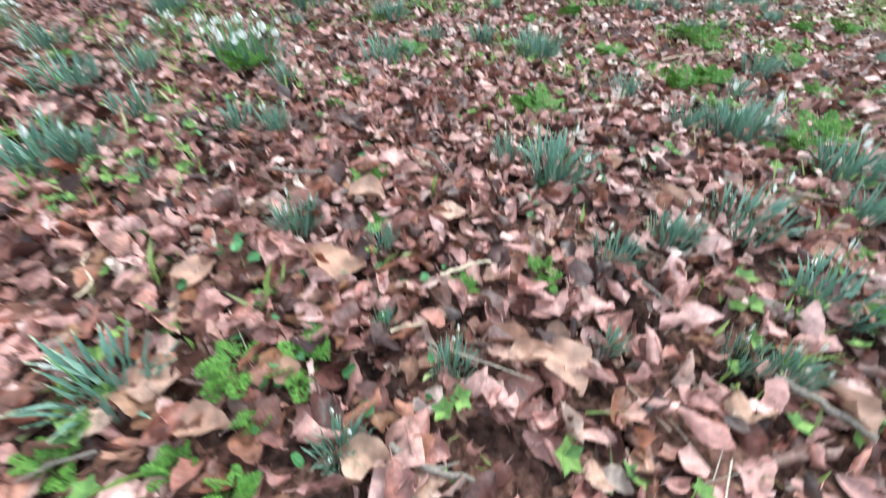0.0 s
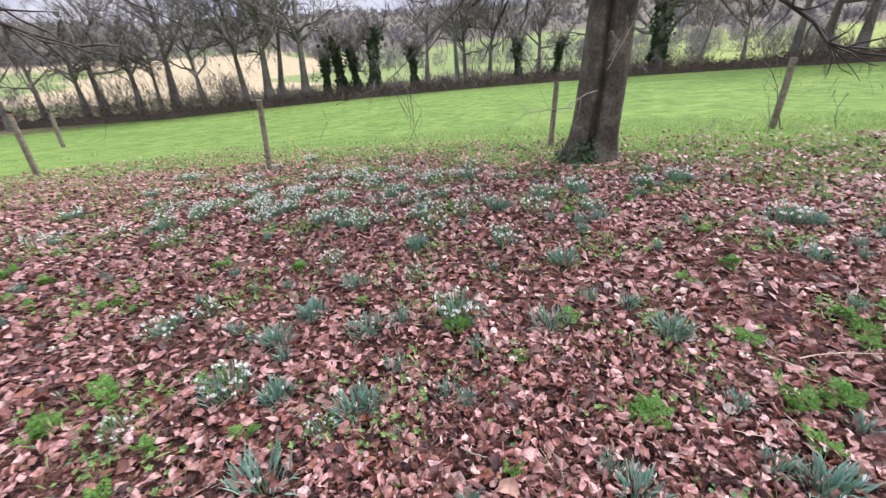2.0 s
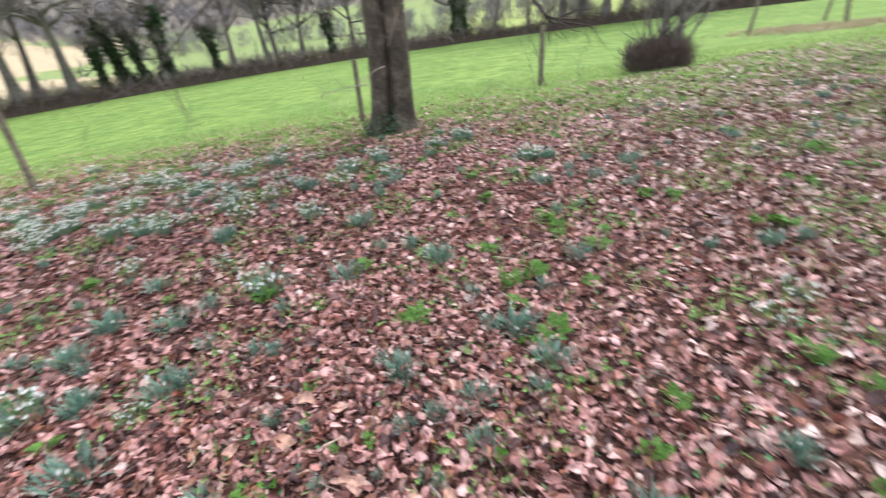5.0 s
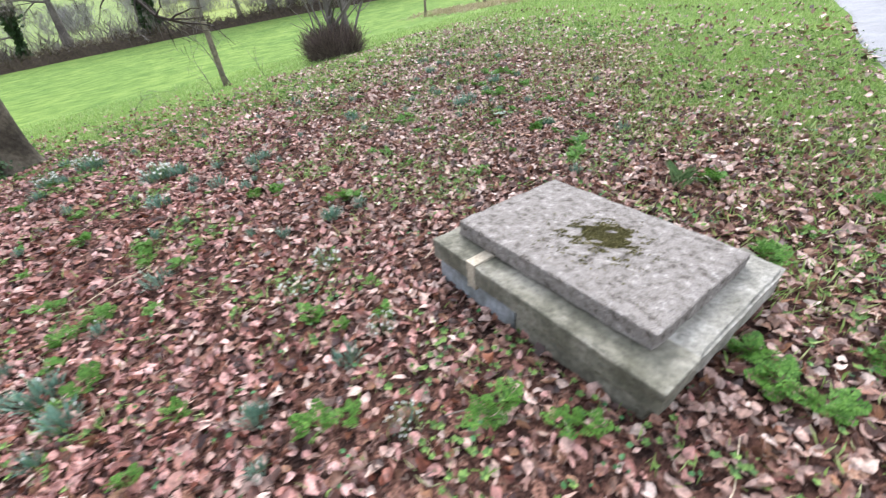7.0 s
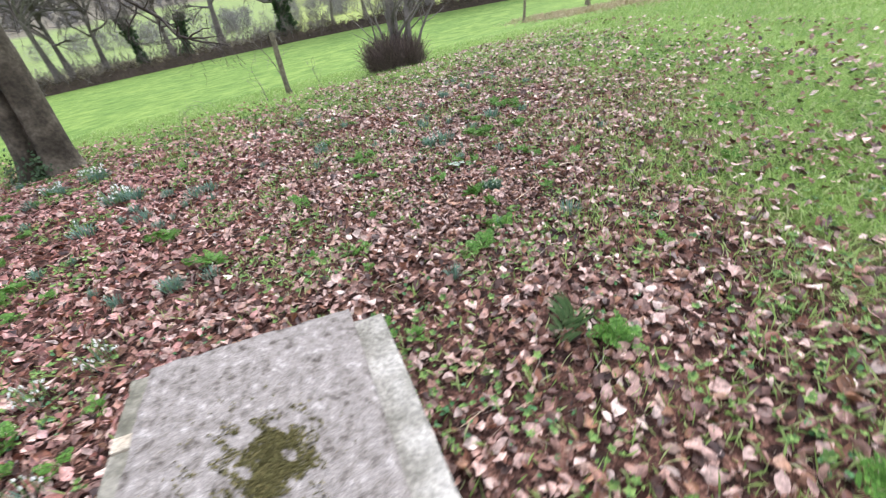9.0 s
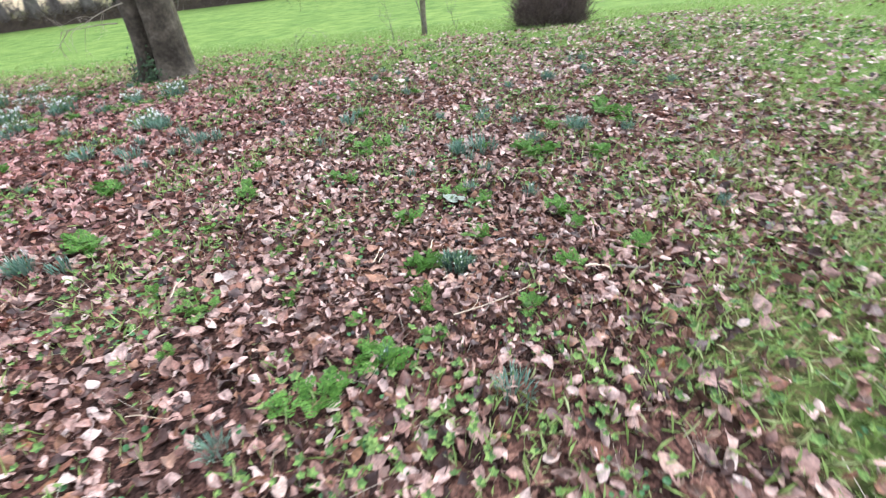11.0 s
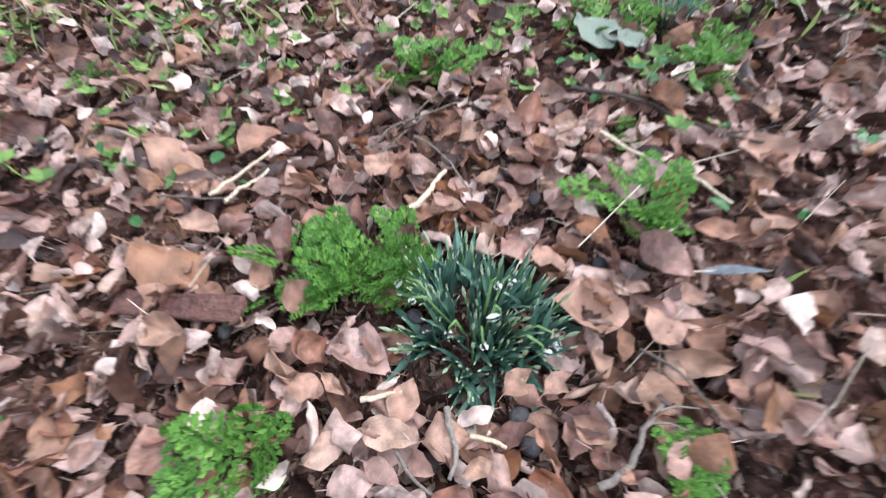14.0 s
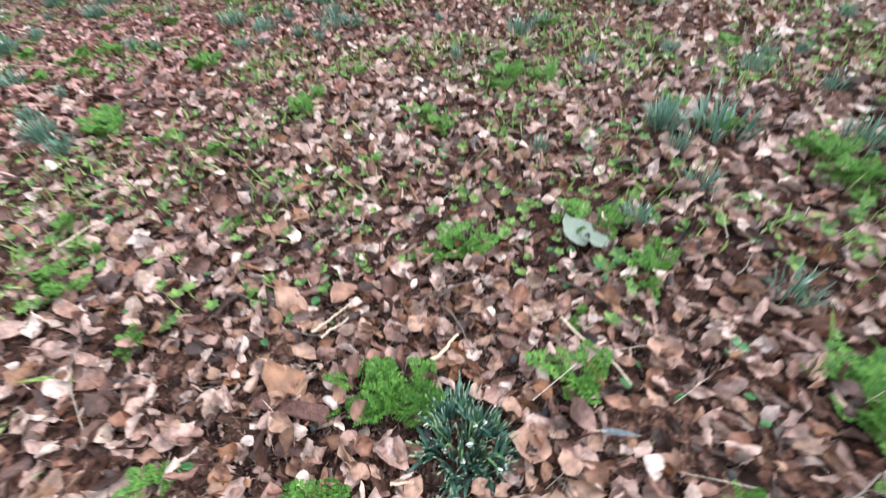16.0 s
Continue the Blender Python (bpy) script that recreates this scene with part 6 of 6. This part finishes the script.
BY_FIRST_FEET = [(-0.217, 0.671, 0.117, -85), (-0.471, 0.628, 0.091, -16), (-0.393, 0.298, 0.056, -58), (0.437, 0.415, 0.075, -141), (-0.585, 0.462, 0.060, -74), (-0.318, 0.345, 0.080, -92), (-0.413, 0.395, 0.079, -74), (-0.095, 0.317, 0.067, -97), (0.570, 1.000, 0.120, -95), (0.000, 0.859, 0.084, -64), (-0.454, 0.339, 0.047, -32), (0.136, 0.485, 0.078, -70), (0.585, 0.420, 0.082, -167), (0.102, 0.520, 0.074, -93), (0.421, 0.539, 0.051, -114), (-0.201, 0.904, 0.105, -75), (0.195, 0.309, 0.046, -132), (0.183, 0.468, 0.089, -157), (-0.011, 0.293, 0.055, -80), (-0.554, 0.603, 0.042, -69)]


def ground_finds():
    # feather
    V, F = [], []
    for i in range(15):
        t = i / 14
        w = 0.0095 * math.sin(math.pi * (0.12 + 0.85 * t) ** 0.8) * (1 + 0.12 * math.sin(i * 2.1))
        V += [(0.09 * t - 0.045, w, 0.004 * math.sin(3 * t)), (0.09 * t - 0.045, 0, 0.002 + 0.004 * math.sin(3 * t)), (0.09 * t - 0.045, -w * 0.6, 0.004 * math.sin(3 * t))]
        if i:
            k = 3 * (i - 1)
            F += [(k, k + 1, k + 4, k + 3), (k + 1, k + 2, k + 5, k + 4)]
    f = empty("feather", 5.476, 2.735, hz(5.48, 2.74) + 0.055, 35, 0.75)
    part("vane", np_mesh("vane", V, F, M_FEATHER), f)
    part("quill", np_mesh("quill", *tube([(-0.062, 0, 0.001), (0, 0, 0.0045), (0.045, 0, 0.003)], [0.0011, 0.0009, 0.0004], 5), M_STRAWY), f, "pale quill")
    tagged(f, "small grey barred feather lying on dead leaves", "feather")
    # piece of red-brown bark
    b = stone_mesh("bark_piece", 0.17, 0.035, 0.012, M_OLDBARK, 7, 0.006, 0.006, 3)
    o = new("bark_piece", b)
    o.matrix_world = pose(4.961, 2.351, hz(4.96, 2.35) + 0.03, 4, 0, 31)
    tagged(o, "red-brown flake of bark among leaves", "bark")
    # grey-green lichened leaf
    V, F = leaf_shape(301, 9, 5, False)
    for px, py, s, rz in ((5.11, 3.20, 0.13, 60), (5.17, 3.19, 0.08, 100)):
        o = new("lichened_leaf", np_mesh("lichened_leaf", V, F, M_LICHEN, True))
        o.matrix_world = pose(px, py, hz(px, py) + 0.05, 0, 0, rz) @ Matrix.Diagonal((s, s, s, 1))
        tagged(o, "pale grey-green lichened leaf on the litter", "leaf")
    # leaves that stand out, each in its place: x, y, length, bearing
    i = 0
    for places in (ROUND_CLUMP, PAST_CLUMP, BY_FIRST_FEET):
        for px, py, s, rz in places:
            i += 1
            V, F = leaf_shape(320 + i, 12, 7, True, 0.42 if i in (2, 16, 22) else None)
            o = new("fallen_leaf", np_mesh("fallen_leaf", V, F, M_LEAF_BIG, True))
            s = min(s, 0.115) * 1.05
            o.matrix_world = pose(px, py, hz(px, py) + 0.040 + 0.012 * rng.random(), rng.normal(0, 12), rng.normal(0, 12), rz) @ Matrix.Diagonal((s, s, s, 1))
            tagged(o, "large curled tan leaf lying beside the snowdrops" if i < 41 else "large dry brown leaf on the first slope", "leaf", "large fallen leaves")
    # dark pebbles and beech husks
    pebble = []
    for k in range(3):
        bm = bmesh.new()
        bmesh.ops.create_icosphere(bm, subdivisions=2, radius=1)
        for v in bm.verts:
            v.co *= 1 + 0.18 * noise.noise(v.co * 1.3 + Vector((k * 5, 0, 0)))
            v.co = Vector((v.co.x * 0.0115, v.co.y * 0.009, v.co.z * 0.007))
        me = bpy.data.meshes.new("pebble")
        bm.to_mesh(me)
        bm.free()
        me.materials.append(M_STONE)
        me.polygons.foreach_set("use_smooth", [True] * len(me.polygons))
        pebble.append(me)
    for k in range(26):
        px, py = (5.385, 2.465) if k == 0 else (5.2 + rng.normal(0, 0.25), 2.45 + rng.normal(0, 0.22))
        o = new("pebble", pebble[k % 3])
        o.matrix_world = pose(px, py, hz(px, py) + 0.018, 0, 0, k * 50)
        tagged(o, "small dark rounded pebble between leaves", "pebble", "pebbles")


def lay_debris():
    """Leaf crumbs on the soil, and tiny green seedlings."""
    n = 46000
    x, y = rng.uniform(-4, 8, n), rng.uniform(-1.5, 6, n)
    keep = (near_walk(x, y) < 2.2) & ~in_tomb(x, y, 0.02)
    x, y = x[keep], y[keep]
    x, y = np.append(x, rng.normal(5.25, 0.35, 14000)), np.append(y, rng.normal(2.5, 0.3, 14000))
    n = len(x)
    crumb = np.array([(-0.7, -0.1, 0), (0.2, -0.32, 0.12), (0.75, 0.05, 0), (-0.1, 0.22, 0.18)]) * 0.02
    V, F = scatter(crumb, [(0, 1, 2, 3)], turns(rng.normal(0, 0.5, n), rng.normal(0, 0.5, n), rng.uniform(0, 6.283, n)), np.stack([x, y, height(x, y) + rng.uniform(0.002, 0.012, n)], -1), rng.uniform(0.25, 1.2, n) * np.where(np.hypot(x - 5.2, y - 2.5) < 0.8, 0.55, 1.0))
    tagged(new("leaf_debris", np_mesh("leaf_debris", V, F, material("leaf_crumbs", [(0.025, 0.016, 0.013), (0.07, 0.04, 0.03), (0.13, 0.075, 0.055), (0.22, 0.15, 0.11), (0.06, 0.045, 0.04)], 30, per="island", bump=0))), "dark crumbled leaf fragments on bare soil", "leaves", kind="stuff")
    n = 9000
    x, y = rng.uniform(-4, 9, n), rng.uniform(-1, 7.5, n)
    keep = (rng.random(n) < np.where(x > 3, 0.9, 0.45)) & ~in_tomb(x, y, 0.08) & (np.hypot(x - 5.27, y - 2.55) > 0.11)
    x, y = x[keep], y[keep]
    n = len(x)
    straw = np.array([(-0.5, -0.006, 0), (-0.5, 0.007, 0.01), (0.5, 0.005, 0.06), (0.5, -0.004, 0.05)]) * 0.10
    V, F = scatter(straw, [(0, 1, 2, 3)], turns(rng.normal(0, 0.3, n), rng.normal(0, 0.16, n), rng.uniform(0, 6.283, n)), np.stack([x, y, height(x, y) + rng.uniform(0.02, 0.05, n)], -1), rng.uniform(0.35, 1.3, n))
    tagged(new("dead_stems", np_mesh("dead_stems", V, F, material("dead_stem", [(0.12, 0.095, 0.075), (0.30, 0.25, 0.19), (0.40, 0.34, 0.27), (0.50, 0.45, 0.37)], 20, per="island", bump=0))), "thin pale dead stems strewn over the litter", "dead stems", kind="stuff")
    n = 70000
    x, y = rng.uniform(-8, 10, n), rng.uniform(-1, 10, n)
    keep = (rng.random(n) < 0.75 * greenery(x, y)) & ~in_tomb(x, y, 0.02) & (np.hypot(x - 5.2, y - 2.55) > 0.42)
    x, y = x[keep], y[keep]
    n = len(x)
    a = np.arange(5) * 1.257
    V5, F5 = scatter(np.array([(0, 0, 0), (0.35, 0.5, 0.15), (0, 1, 0.1), (-0.35, 0.5, 0.15)]), [(0, 1, 2, 3)], turns(0.35, 0, a), np.zeros((5, 3)), 1.0)
    V, F = scatter(V5 * 0.019, F5, turns(rng.normal(0, 0.3, n), rng.normal(0, 0.3, n), rng.uniform(0, 6.283, n)), np.stack([x, y, height(x, y) + rng.uniform(0.02, 0.05, n)], -1), rng.uniform(0.5, 1.5, n) * (1 + 0.12 * np.clip(near_walk(x, y) - 2, 0, 5)))
    tagged(new("seedlings", np_mesh("seedlings", V, F, material("seedling_green", [(0.05, 0.10, 0.03), (0.10, 0.18, 0.045), (0.18, 0.27, 0.07)], 20, per="island", bump=0))), "small green weed seedlings scattered through the litter", "wild plant", kind="stuff")


plant_snowdrops()
plant_parsley()
lay_debris()
ground_finds()
lay_sticks()
lay_grass()
lay_litter()
